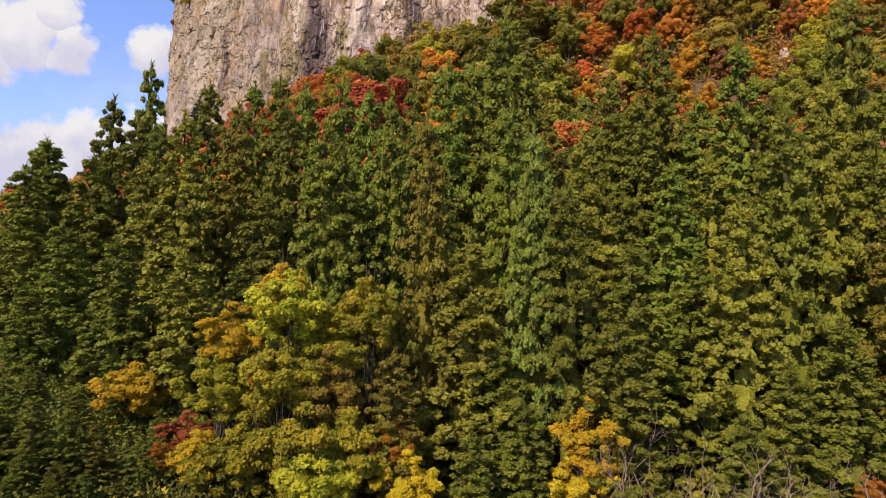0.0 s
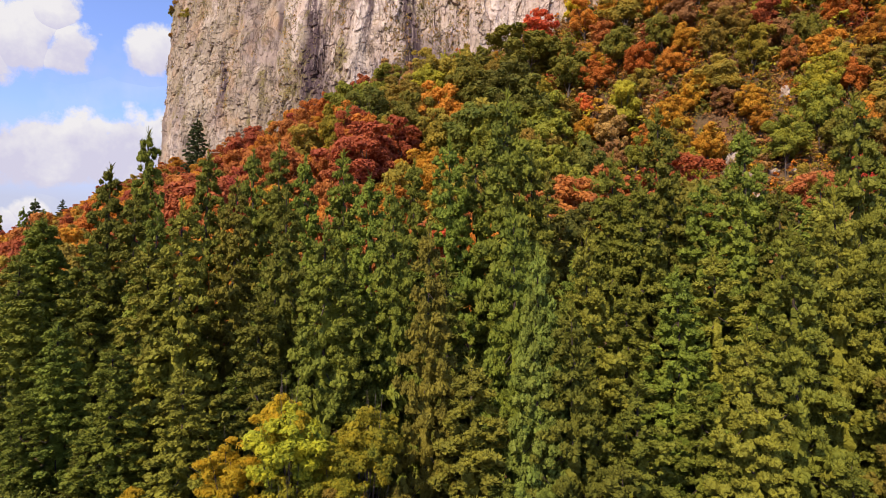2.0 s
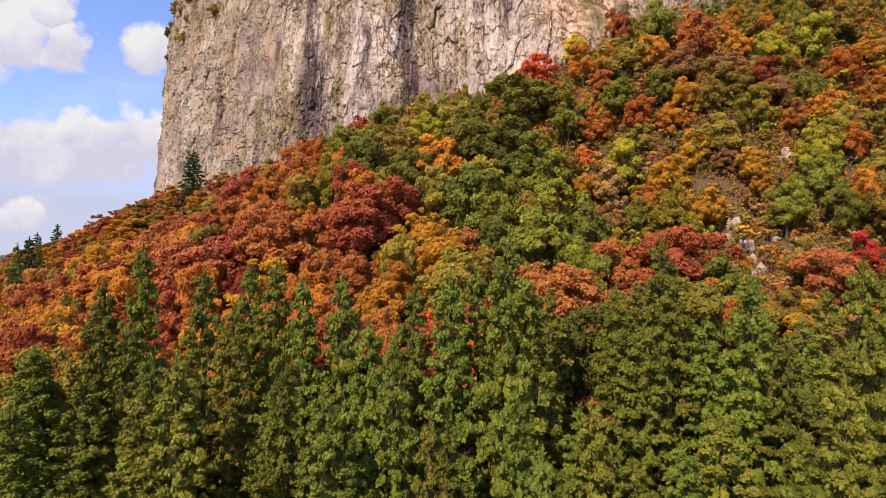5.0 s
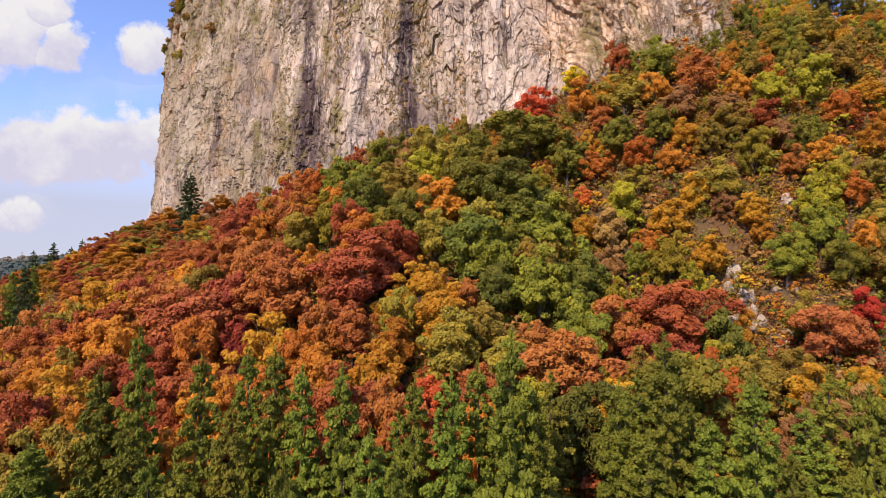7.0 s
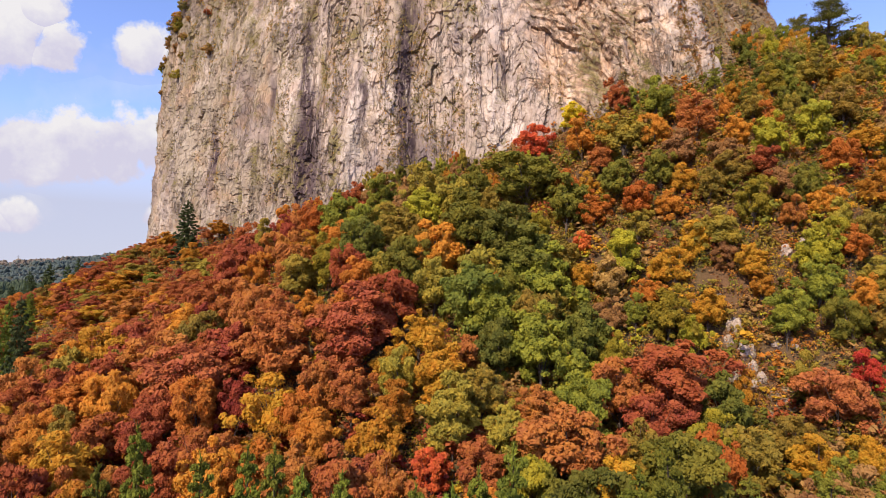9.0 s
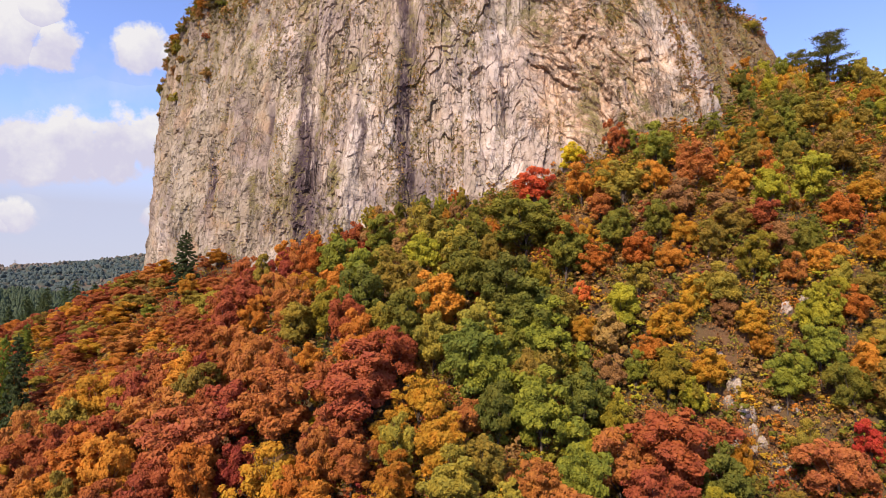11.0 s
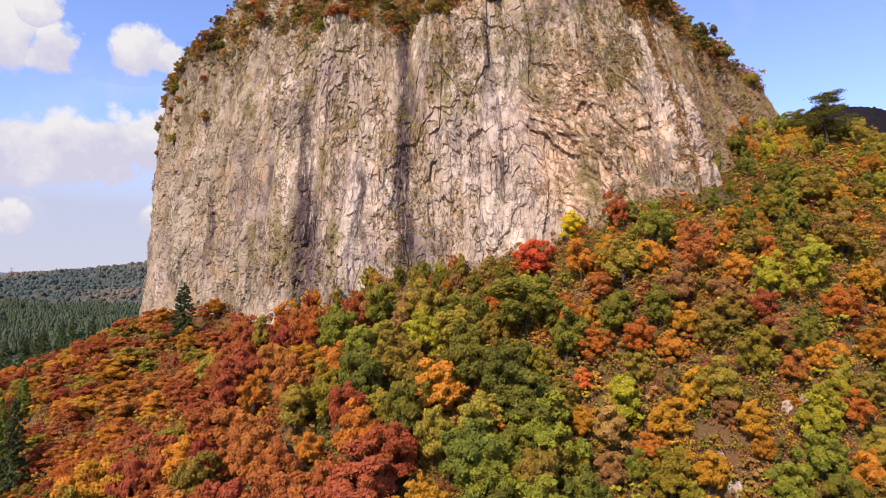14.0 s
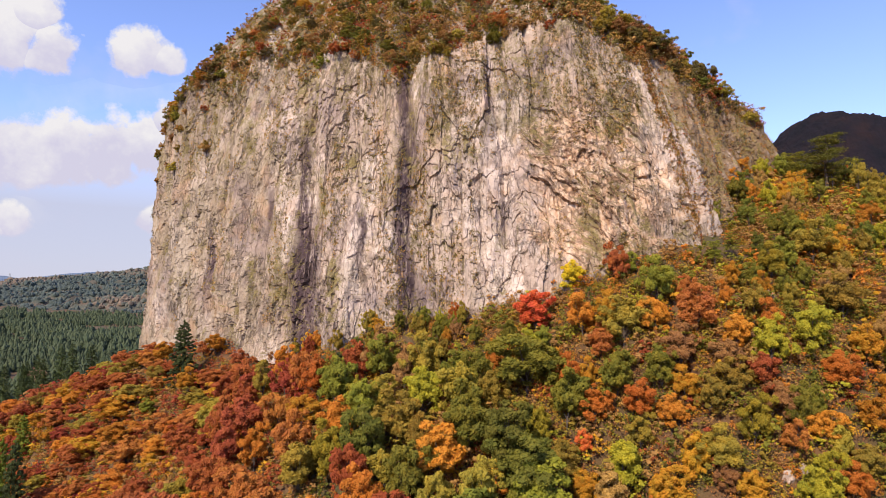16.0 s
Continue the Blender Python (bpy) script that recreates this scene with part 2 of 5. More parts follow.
def rock_material():
    m, t, bsdf = shader("cliff_rock")
    p = place_node(t)
    geo, sep, nrm = t.nodes.new("ShaderNodeNewGeometry"), t.nodes.new("ShaderNodeSeparateXYZ"), t.nodes.new("ShaderNodeSeparateXYZ")
    t.links.new(geo.outputs["Position"], sep.inputs[0])
    t.links.new(geo.outputs["Normal"], nrm.inputs[0])
    X, Z = sep.outputs[0], sep.outputs[2]

    def over(v, level, gain):
        return calc(t, "MULTIPLY", calc(t, "SUBTRACT", v, level), gain, clamp=True)

    def lines(v, half, gain):
        return calc(t, "MULTIPLY", calc(t, "SUBTRACT", half, calc(t, "ABSOLUTE", calc(t, "SUBTRACT", v, 0.5))), gain, clamp=True)

    def blocks(scale, swirl, half, gain):
        """Broken blocks: their dark joints, and a value of its own for each."""
        warp, add = t.nodes.new("ShaderNodeTexNoise"), t.nodes.new("ShaderNodeVectorMath")
        warp.inputs["Scale"].default_value, warp.inputs["Detail"].default_value, warp.inputs["Roughness"].default_value = 1.1, 5.0, 0.65
        add.operation = "MULTIPLY_ADD"
        at = place_node(t, scale, (0, 14, 0))
        t.links.new(at, warp.inputs["Vector"])
        t.links.new(warp.outputs["Color"], add.inputs[0])
        add.inputs[1].default_value = (swirl, swirl, swirl)
        t.links.new(at, add.inputs[2])
        rim, cell = t.nodes.new("ShaderNodeTexVoronoi"), t.nodes.new("ShaderNodeTexVoronoi")
        rim.feature = "DISTANCE_TO_EDGE"
        for v in (rim, cell):
            v.inputs["Scale"].default_value = 1.0
            t.links.new(add.outputs[0], v.inputs["Vector"])
        one = t.nodes.new("ShaderNodeSeparateColor")
        t.links.new(cell.outputs["Color"], one.inputs[0])
        return calc(t, "MULTIPLY", calc(t, "SUBTRACT", half, rim.outputs["Distance"]), gain, clamp=True), one.outputs[0]

    grain = noise_node(t, 0.45, 10.0, 0.66, p)
    fine = noise_node(t, 2.2, 7.0, 0.72, p)
    large = noise_node(t, 0.055, 5.0, 0.6, p)
    drip = noise_node(t, 1.0, 9.0, 0.66, place_node(t, (0.5, 0.5, 0.07)))
    gap_big, block_big = blocks((0.20, 0.20, 0.085), 1.1, 0.045, 34.0)
    gap_small, block_small = blocks((0.50, 0.50, 0.22), 1.0, 0.07, 26.0)
    plate = blocks((0.075, 0.075, 0.034), 1.6, 0.05, 20.0)[1]
    broken = over(noise_node(t, 0.06, 5.0, 0.62, place_node(t, (1, 1, 0.7))), 0.45, 6.0)
    base = mix_node(t, calc(t, "ADD", 0.25, calc(t, "MULTIPLY", broken, 0.75)), (0.63, 0.485, 0.375), ramp_node(t, grain, (0.30, (0.30, 0.21, 0.155)), (0.45, (0.58, 0.44, 0.335)), (0.62, (0.78, 0.625, 0.49))))
    base = mix_node(t, calc(t, "MULTIPLY", over(fine, 0.5, 5.0), 0.28), base, (0.76, 0.63, 0.52))
    base = mix_node(t, calc(t, "MULTIPLY", over(calc(t, "SUBTRACT", 1.0, fine), 0.60, 6.0), calc(t, "MULTIPLY", broken, 0.42)), base, (0.20, 0.135, 0.10))
    base = mix_node(t, calc(t, "MULTIPLY", calc(t, "SUBTRACT", 1.0, block_small), 0.12), base, (0.36, 0.26, 0.195))
    base = mix_node(t, calc(t, "MULTIPLY", calc(t, "SUBTRACT", 1.0, block_big), 0.30), base, (0.36, 0.265, 0.20))
    # plates of the wall that have weathered differently, from chalky to brown
    base = mix_node(t, 0.26, base, ramp_node(t, plate, (0.05, (0.27, 0.19, 0.125)), (0.4, (0.46, 0.345, 0.25)), (0.7, (0.60, 0.49, 0.41)), (0.95, (0.84, 0.71, 0.60))))
    weather = calc(t, "ADD", calc(t, "MULTIPLY", calc(t, "SUBTRACT", -28.0, X), 0.022, clamp=True), calc(t, "MULTIPLY", calc(t, "SUBTRACT", noise_node(t, 0.07, 6.0, 0.7, p), 0.5), 5.0), clamp=True)
    base = mix_node(t, calc(t, "MULTIPLY", weather, 0.42), base, (0.28, 0.225, 0.125))
    # cool grey and warm tan fields
    base = mix_node(t, calc(t, "MULTIPLY", over(large, 0.51, 9.0), 0.50), base, (0.33, 0.245, 0.215))
    base = mix_node(t, calc(t, "MULTIPLY", over(noise_node(t, 0.09, 5.0, 0.6, p), 0.54, 8.0), 0.5), base, (0.52, 0.335, 0.20))
    # the large tan scar below the right-hand edge of the face
    sx, sz = calc(t, "DIVIDE", calc(t, "SUBTRACT", X, 37.0), 15.0), calc(t, "DIVIDE", calc(t, "SUBTRACT", Z, 106.0), 22.0)
    ring = calc(t, "SUBTRACT", 1.1, calc(t, "SQRT", calc(t, "ADD", calc(t, "MULTIPLY", sx, sx), calc(t, "MULTIPLY", sz, sz))))
    scar = calc(t, "MULTIPLY", calc(t, "ADD", ring, calc(t, "MULTIPLY", calc(t, "SUBTRACT", noise_node(t, 0.14, 5.0, 0.65, p), 0.5), 2.6)), 2.4, clamp=True)
    base = mix_node(t, calc(t, "MULTIPLY", scar, 0.8), base, ramp_node(t, grain, (0.33, (0.36, 0.21, 0.12)), (0.45, (0.68, 0.45, 0.285)), (0.62, (0.78, 0.585, 0.425))))
    # pale and dark drip marks
    base = mix_node(t, calc(t, "MULTIPLY", over(drip, 0.57, 7.0), 0.25), base, (0.78, 0.64, 0.55))
    base = mix_node(t, calc(t, "MULTIPLY", over(calc(t, "SUBTRACT", 1.0, drip), 0.62, 9.0), 0.22), base, (0.13, 0.09, 0.07))
    # water stains in the gullies
    wander = noise_node(t, 0.05, 4.0, 0.65, p)
    for x0, w, top, low in ((-8.5, 2.2, 175.0, 40.0), (-6.0, 4.2, 88.0, 40.0), (-39.0, 2.0, 140.0, 40.0), (-37.5, 5.6, 108.0, 40.0), (-52.0, 1.6, 120.0, 90.0), (-76.0, 1.8, 110.0, 70.0), (-20.0, 1.0, 112.0, 80.0), (13.0, 0.9, 150.0, 110.0), (26.0, 1.0, 152.0, 122.0)):
        off = calc(t, "DIVIDE", calc(t, "ADD", calc(t, "SUBTRACT", X, x0), calc(t, "MULTIPLY", calc(t, "SUBTRACT", wander, 0.5), 9.0)), w)
        band = calc(t, "SUBTRACT", 1.3, calc(t, "MULTIPLY", off, off), clamp=True)
        band = calc(t, "MULTIPLY", band, calc(t, "MULTIPLY", calc(t, "SUBTRACT", top, Z), 0.06, clamp=True))
        band = calc(t, "MULTIPLY", band, calc(t, "MULTIPLY", calc(t, "SUBTRACT", Z, low), 0.06, clamp=True))
        band = calc(t, "MULTIPLY", band, over(noise_node(t, 1.0, 7.0, 0.75, place_node(t, (1.1, 1.1, 0.07))), 0.34, 7.0))
        base = mix_node(t, calc(t, "MULTIPLY", band, 0.92), base, mix_node(t, fine, (0.085, 0.058, 0.058), (0.24, 0.165, 0.155)))
    # upright joints, with broken cross joints
    joint = lines(noise_node(t, 1.0, 5.0, 0.6, place_node(t, (0.33, 0.33, 0.05))), 0.022, 60.0)
    joint = calc(t, "MULTIPLY", joint, over(noise_node(t, 0.16, 4.0, 0.6, p), 0.45, 8.0))
    cross = lines(noise_node(t, 1.0, 5.0, 0.65, place_node(t, (0.12, 0.12, 0.40), (0, 24, 0))), 0.018, 70.0)
    cross = calc(t, "MULTIPLY", cross, over(noise_node(t, 0.13, 4.0, 0.6, place_node(t, (1.3, 1.3, 1.3))), 0.50, 8.0))
    crack = calc(t, "MAXIMUM", joint, cross)
    slant = calc(t, "ADD", calc(t, "ADD", calc(t, "SUBTRACT", Z, 113.0), calc(t, "MULTIPLY", calc(t, "SUBTRACT", X, 31.5), 1.18)), calc(t, "MULTIPLY", calc(t, "SUBTRACT", noise_node(t, 0.14, 6.0, 0.65, p), 0.5), 26.0))
    near_scar = calc(t, "MULTIPLY", calc(t, "ADD", ring, 0.25), 3.0, clamp=True)
    for off in (0.0, 5.0, 10.0, -5.0, -10.0, -16.0):
        line = calc(t, "MULTIPLY", calc(t, "SUBTRACT", 0.8, calc(t, "ABSOLUTE", calc(t, "SUBTRACT", slant, off))), 4.0, clamp=True)
        line = calc(t, "MULTIPLY", calc(t, "MULTIPLY", line, near_scar), over(noise_node(t, 0.22, 3.0, 0.5, p), 0.42, 8.0))
        crack = calc(t, "MAXIMUM", crack, line)
    gaps = calc(t, "MAXIMUM", calc(t, "MULTIPLY", gap_big, over(noise_node(t, 0.10, 4.0, 0.6, p), 0.42, 7.0)), calc(t, "MULTIPLY", calc(t, "MULTIPLY", gap_small, 0.85), over(noise_node(t, 0.20, 4.0, 0.6, p), 0.46, 8.0)))
    crack = calc(t, "MAXIMUM", crack, gaps)
    base = mix_node(t, calc(t, "MULTIPLY", crack, 0.45), base, (0.085, 0.056, 0.044))
    depth = t.nodes.new("ShaderNodeGamma")
    depth.inputs["Gamma"].default_value = 1.4
    t.links.new(base, depth.inputs["Color"])
    base = mix_node(t, 1.0, depth.outputs[0], (1.0, 1.10, 1.25), "MULTIPLY")
    # moss and dry grass on ledges, in upright runs, and over the right-hand flank
    mossy = noise_node(t, 1.0, 9.0, 0.7, place_node(t, (0.13, 0.13, 0.05)))
    flat = calc(t, "ADD", calc(t, "MULTIPLY", calc(t, "SUBTRACT", nrm.outputs[2], 0.36), 1.8), calc(t, "MULTIPLY", calc(t, "SUBTRACT", mossy, 0.480), 9.0), clamp=True)
    edge = calc(t, "SUBTRACT", X, calc(t, "SUBTRACT", 86.5, calc(t, "MULTIPLY", Z, 0.235)))
    flank = calc(t, "MULTIPLY", calc(t, "MULTIPLY", edge, 0.4, clamp=True), over(noise_node(t, 0.35, 7.0, 0.7, p), 0.30, 6.0))
    runs = over(noise_node(t, 1.0, 6.0, 0.65, place_node(t, (0.42, 0.42, 0.03))), 0.50, 9.0)
    runs = calc(t, "MULTIPLY", runs, calc(t, "MULTIPLY", calc(t, "SUBTRACT", Z, 112.0), 0.06, clamp=True))
    flat = calc(t, "MAXIMUM", flat, calc(t, "MULTIPLY", runs, over(fine, 0.40, 6.0)))
    base = mix_node(t, calc(t, "MULTIPLY", flank, 0.92), base, ramp_node(t, fine, (0.35, (0.085, 0.052, 0.028)), (0.5, (0.18, 0.112, 0.060)), (0.65, (0.28, 0.185, 0.10))))
    base = mix_node(t, calc(t, "MULTIPLY", flat, 0.85), base, ramp_node(t, fine, (0.35, (0.065, 0.05, 0.018)), (0.5, (0.15, 0.115, 0.036)), (0.65, (0.245, 0.19, 0.06))))
    t.links.new(base, bsdf.inputs["Base Color"])
    bsdf.inputs["Roughness"].default_value = 0.95
    bsdf.inputs["Specular IOR Level"].default_value = 0.15
    relief = calc(t, "ADD", calc(t, "ADD", calc(t, "MULTIPLY", grain, 1.0), calc(t, "MULTIPLY", fine, 0.22)), calc(t, "SUBTRACT", calc(t, "MULTIPLY", drip, 0.35), calc(t, "MULTIPLY", crack, 0.6)))
    relief = calc(t, "ADD", relief, calc(t, "ADD", calc(t, "MULTIPLY", block_big, 0.7), calc(t, "MULTIPLY", block_small, 0.4)))
    bump_node(t, bsdf, relief, calc(t, "ADD", 0.28, calc(t, "MULTIPLY", broken, 0.72)), 0.85)
    return m


def ground_material():
    m, t, bsdf = shader("forest_floor")
    p = place_node(t)
    big, small = noise_node(t, 0.05, 5.0, 0.6, p), noise_node(t, 1.4, 6.0, 0.65, p)
    base = mix_node(t, small, (0.05, 0.026, 0.011), (0.18, 0.085, 0.03))
    base = mix_node(t, calc(t, "MULTIPLY", calc(t, "SUBTRACT", big, 0.42), 4.0, clamp=True), base, mix_node(t, small, (0.025, 0.028, 0.01), (0.07, 0.06, 0.018)))
    t.links.new(base, bsdf.inputs["Base Color"])
    bsdf.inputs["Roughness"].default_value = 0.95
    bump_node(t, bsdf, small, 0.8, 0.3)
    return m


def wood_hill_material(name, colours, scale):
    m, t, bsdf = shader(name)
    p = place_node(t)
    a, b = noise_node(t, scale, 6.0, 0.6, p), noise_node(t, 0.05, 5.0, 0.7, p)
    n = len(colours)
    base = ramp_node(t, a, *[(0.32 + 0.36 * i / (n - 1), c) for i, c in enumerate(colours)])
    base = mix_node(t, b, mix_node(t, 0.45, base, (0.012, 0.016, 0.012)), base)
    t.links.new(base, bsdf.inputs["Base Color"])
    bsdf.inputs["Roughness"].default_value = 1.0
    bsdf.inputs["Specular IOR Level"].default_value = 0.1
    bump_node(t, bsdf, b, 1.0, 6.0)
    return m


ROCK, SOIL = rock_material(), ground_material()
STEEL = bark_material("galvanised_steel", (0.28, 0.29, 0.31), (0.40, 0.41, 0.43))


# ---- mesh helpers ----
def hashed(ix, iy, iz, seed):
    h = (ix * 374761393 + iy * 668265263 + iz * 2147483647 + seed * 1274126177) & 0xFFFFFFFF
    h = ((h ^ (h >> 13)) * 1274126177) & 0xFFFFFFFF
    return ((h ^ (h >> 16)) & 0xFFFF) / 65535.0


def value_noise(x, y, z, seed=0):
    """Smooth noise from -1 to 1 for arrays of places."""
    x, y, z = np.broadcast_arrays(np.asarray(x, float), np.asarray(y, float), np.asarray(z, float))
    ix, iy, iz = (np.floor(v).astype(np.int64) for v in (x, y, z))
    fx, fy, fz = x - ix, y - iy, z - iz
    fx, fy, fz = (v * v * (3 - 2 * v) for v in (fx, fy, fz))
    out = 0
    for dx in (0, 1):
        for dy in (0, 1):
            for dz in (0, 1):
                w = (fx if dx else 1 - fx) * (fy if dy else 1 - fy) * (fz if dz else 1 - fz)
                out = out + w * hashed(ix + dx, iy + dy, iz + dz, seed)
    return out * 2 - 1


def fbm(x, y, z, octaves=4, seed=0, gain=0.5):
    out, amp = 0, 1.0
    for k in range(octaves):
        out = out + amp * value_noise(x * 2 ** k, y * 2 ** k, z * 2 ** k, seed + 17 * k)
        amp *= gain
    return out


def mesh_of(name, verts, faces, material, smooth=False):
    me = bpy.data.meshes.new(name)
    verts, faces = np.asarray(verts, np.float32), np.asarray(faces, np.int32)
    n = faces.shape[1]
    me.vertices.add(len(verts))
    me.vertices.foreach_set("co", verts.ravel())
    me.loops.add(faces.size)
    me.loops.foreach_set("vertex_index", faces.ravel())
    me.polygons.add(len(faces))
    me.polygons.foreach_set("loop_start", np.arange(0, faces.size, n, dtype=np.int32))
    me.polygons.foreach_set("use_smooth", np.full(len(faces), smooth))
    me.update(calc_edges=True)
    me.validate()
    if material is not None:
        me.materials.append(material)
    return me


def grid_faces(rows, cols, closed=False):
    i, j = np.meshgrid(np.arange(rows - 1), np.arange(cols if closed else cols - 1), indexing="ij")
    k = (j + 1) % cols
    return np.stack([i * cols + j, i * cols + k, (i + 1) * cols + k, (i + 1) * cols + j], -1).reshape(-1, 4)


def unit(v):
    return v / np.maximum(np.linalg.norm(v, axis=-1, keepdims=True), 1e-6)


def blades(rng, base, way, length, width):
    """Pointed sprays: from each base along its way, turned at random about it."""
    n = len(base)
    way = unit(way)
    side = unit(np.cross(way, unit(rng.normal(size=(n, 3)))))
    length, width = np.broadcast_to(length, n)[:, None], np.broadcast_to(width, n)[:, None]
    v = np.stack([base - side * width / 2, base + side * width / 2, base + way * length], 1).reshape(-1, 3)
    return v, np.arange(3 * n).reshape(-1, 3)


def scales(rng, base, out, length, width, lift=0.55):
    """Pointed sprays that lie up a tuft like scales and face outwards."""
    n = len(base)
    rise = np.array([0, 0, 1.0]) - out * out[:, 2:3] + 0.30 * rng.normal(size=(n, 3))
    way = unit(unit(rise) + lift * out)
    side = unit(np.cross(way, out + 0.30 * rng.normal(size=(n, 3))))
    length, width = np.broadcast_to(length, n)[:, None], np.broadcast_to(width, n)[:, None]
    v = np.stack([base - side * width / 2, base + side * width / 2, base + way * length], 1).reshape(-1, 3)
    return v, np.arange(3 * n).reshape(-1, 3)


def leaves_at(rng, centre, normal, size):
    """Small pointed leaves that lie across the given normals."""
    n = len(centre)
    a = unit(np.cross(normal, rng.normal(size=(n, 3))))
    b = np.cross(normal, a)
    s = np.broadcast_to(size, n)[:, None]
    v = np.stack([centre - a * s * 0.5, centre + a * s * 0.3 - b * s * 0.5, centre + a * s * 0.3 + b * s * 0.5], 1).reshape(-1, 3)
    return v, np.arange(3 * n).reshape(-1, 3)


def puffs(rng, centres, sizes, level=1, squash=0.85, rough=0.16):
    """Uneven little balls: the closed hearts of tufts and leaf masses."""
    bm = bmesh.new()
    bmesh.ops.create_icosphere(bm, subdivisions=level, radius=1.0)
    v = np.array([q.co[:] for q in bm.verts])
    f = np.array([[q.index for q in p.verts] for p in bm.faces])
    bm.free()
    n = len(centres)
    lumps = 1 + rough * rng.normal(size=(n, len(v), 1))
    out = centres[:, None] + v[None] * lumps * sizes[:, None, None] * np.array([1, 1, squash])
    return out.reshape(-1, 3), (f[None] + (np.arange(n) * len(v))[:, None, None]).reshape(-1, 3)


def tubes(paths, sides=5):
    """Tapered limbs: each path is a list of (x, y, z, radius)."""
    vs, fs, k = [], [], 0
    for path in paths:
        path = np.asarray(path, float)
        for p in path:
            a = np.arange(sides) * 2 * np.pi / sides
            vs.append(np.stack([p[0] + p[3] * np.cos(a), p[1] + p[3] * np.sin(a), np.full(sides, p[2])], 1))
        fs.append(grid_faces(len(path), sides, True) + k)
        k += len(path) * sides
    return np.concatenate(vs), np.concatenate(fs)


def joined(*pieces):
    vs, fs, k = [], [], 0
    for v, f in pieces:
        vs.append(v), fs.append(f + k)
        k += len(v)
    return np.concatenate(vs), np.concatenate(fs)


def smooth_step(a, b, x):
    s = np.clip((np.asarray(x, float) - a) / (b - a), 0, 1)
    return s * s * (3 - 2 * s)


# ---- the ground: one sheet from under the camera over the hill to the horizon ----
HILL = (3.49, -26.07, -8.69, 3.37, 32.42, 20.28, -1.15, -1.96, -5.24, -3.06)
# hollows and shoulders of the hillside: x, y, reach, height
KNOLLS = ((-112, 182, 26, 8.0), (-112, 144, 24, -11.0), (-128, 150, 22, -10.0), (-52, 166, 15, -7.0), (45, 80, 14, -10.6), (58, 98, 11, 6.1), (24, 91, 12, -9.0), (50, 122, 16, 7.0), (20, 38, 14, 4.3), (-32, 44, 14, -1.5), (0, 30, 12, -3.0))


def ground_height(x, y):
    x, y = np.asarray(x, float), np.asarray(y, float)
    xc = np.clip(x, -130, 112)
    toe = np.where(xc < -40, 45 + (-40 - xc) * 0.78, 24.0)
    yc = np.minimum(np.maximum(y, toe), 175 + 50 * smooth_step(-20, -80, x))
    u, v = xc / 50, yc / 50
    z = sum(c * b for c, b in zip(HILL, (1, u, v, u * u, u * v, v * v, u ** 3, u * u * v, u * v * v, v ** 3)))
    z = z - 0.10 * np.clip(toe - y, 0, 60)
    for kx, ky, r, h in KNOLLS:
        z = z + h * np.exp(-((x - kx) ** 2 + (y - ky) ** 2) / (2 * r * r))
    z = z - 0.30 * np.maximum(x - 112, 0) - 0.25 * np.maximum(-130 - x, 0)
    z = z - 0.55 * np.maximum(y - 162, 0) * smooth_step(60, 105, x)
    plain = 8 + 0.036 * np.hypot(x, y - 60)
    plain = np.minimum(plain, 62)
    away = smooth_step(200, 420, np.hypot(x, y - 130))
    near = smooth_step(-60, 20, y)
    z = z * (1 - away) + np.where(y > 0, plain, 0.0) * away
    z = np.where(x < -110, np.maximum(z, plain * near - 4), z)
    z = z + 0.8 * fbm(x / 14, y / 14, 0.0, 3, 5) * smooth_step(10, 40, y)
    return z


def spaced(lo, hi, fine_lo, fine_hi, step, far_steps):
    inner = np.arange(fine_lo, fine_hi + step, step)
    g = np.linspace(0, 1, far_steps + 1)[1:] ** 2.6
    return np.concatenate([(fine_lo - (fine_lo - lo) * g)[::-1], inner, inner[-1] + (hi - inner[-1]) * g])


gx, gy = spaced(-4500, 4500, -170, 160, 2.0, 26), spaced(-4500, 4500, -10, 260, 2.0, 26)
GX, GY = np.meshgrid(gx, gy, indexing="xy")
verts = np.stack([GX, GY, ground_height(GX, GY)], -1).reshape(-1, 3)
ground = new("ground", mesh_of("ground", verts, grid_faces(len(gy), len(gx)), SOIL, True))
tagged(ground, "steep hillside and valley floor of brown leaf litter and moss", "ground", kind="structure")


# ---- the monolith ----
# corners of its foot going round: x, y, height of the rim, how far the wall leans back at the rim
FOOT = ((61, 117, 141, 25), (44, 121, 150, 22), (22, 129, 149, 21), (4, 136, 146, 19), (-13, 144, 147, 17), (-31, 156, 154, 17), (-56, 176, 162, 19),
        (-83, 199, 165, 19), (-106, 224, 157, 11), (-123, 256, 147, 7), (-126, 300, 142, 9), (-90, 370, 165, 20), (0, 400, 165, 20), (80, 350, 150, 20),
        (112, 270, 126, 20), (118, 215, 120, 20), (122, 172, 129, 20), (101, 149, 133, 23), (69, 121, 140, 25))
PEAK = (-22.0, 268.0, 236.0)


def ring_point(u):
    """Smooth closed curve through FOOT at u (0 to 19)."""
    f = np.asarray(FOOT, float)
    n = len(f)
    i = np.floor(u).astype(int)
    s = (u - i)[..., None]
    p0, p1, p2, p3 = (f[(i + k) % n] for k in (-1, 0, 1, 2))
    return 0.5 * (2 * p1 + (p2 - p0) * s + (2 * p0 - 5 * p1 + 4 * p2 - p3) * s ** 2 + (3 * p1 - p0 - 3 * p2 + p3) * s ** 3)


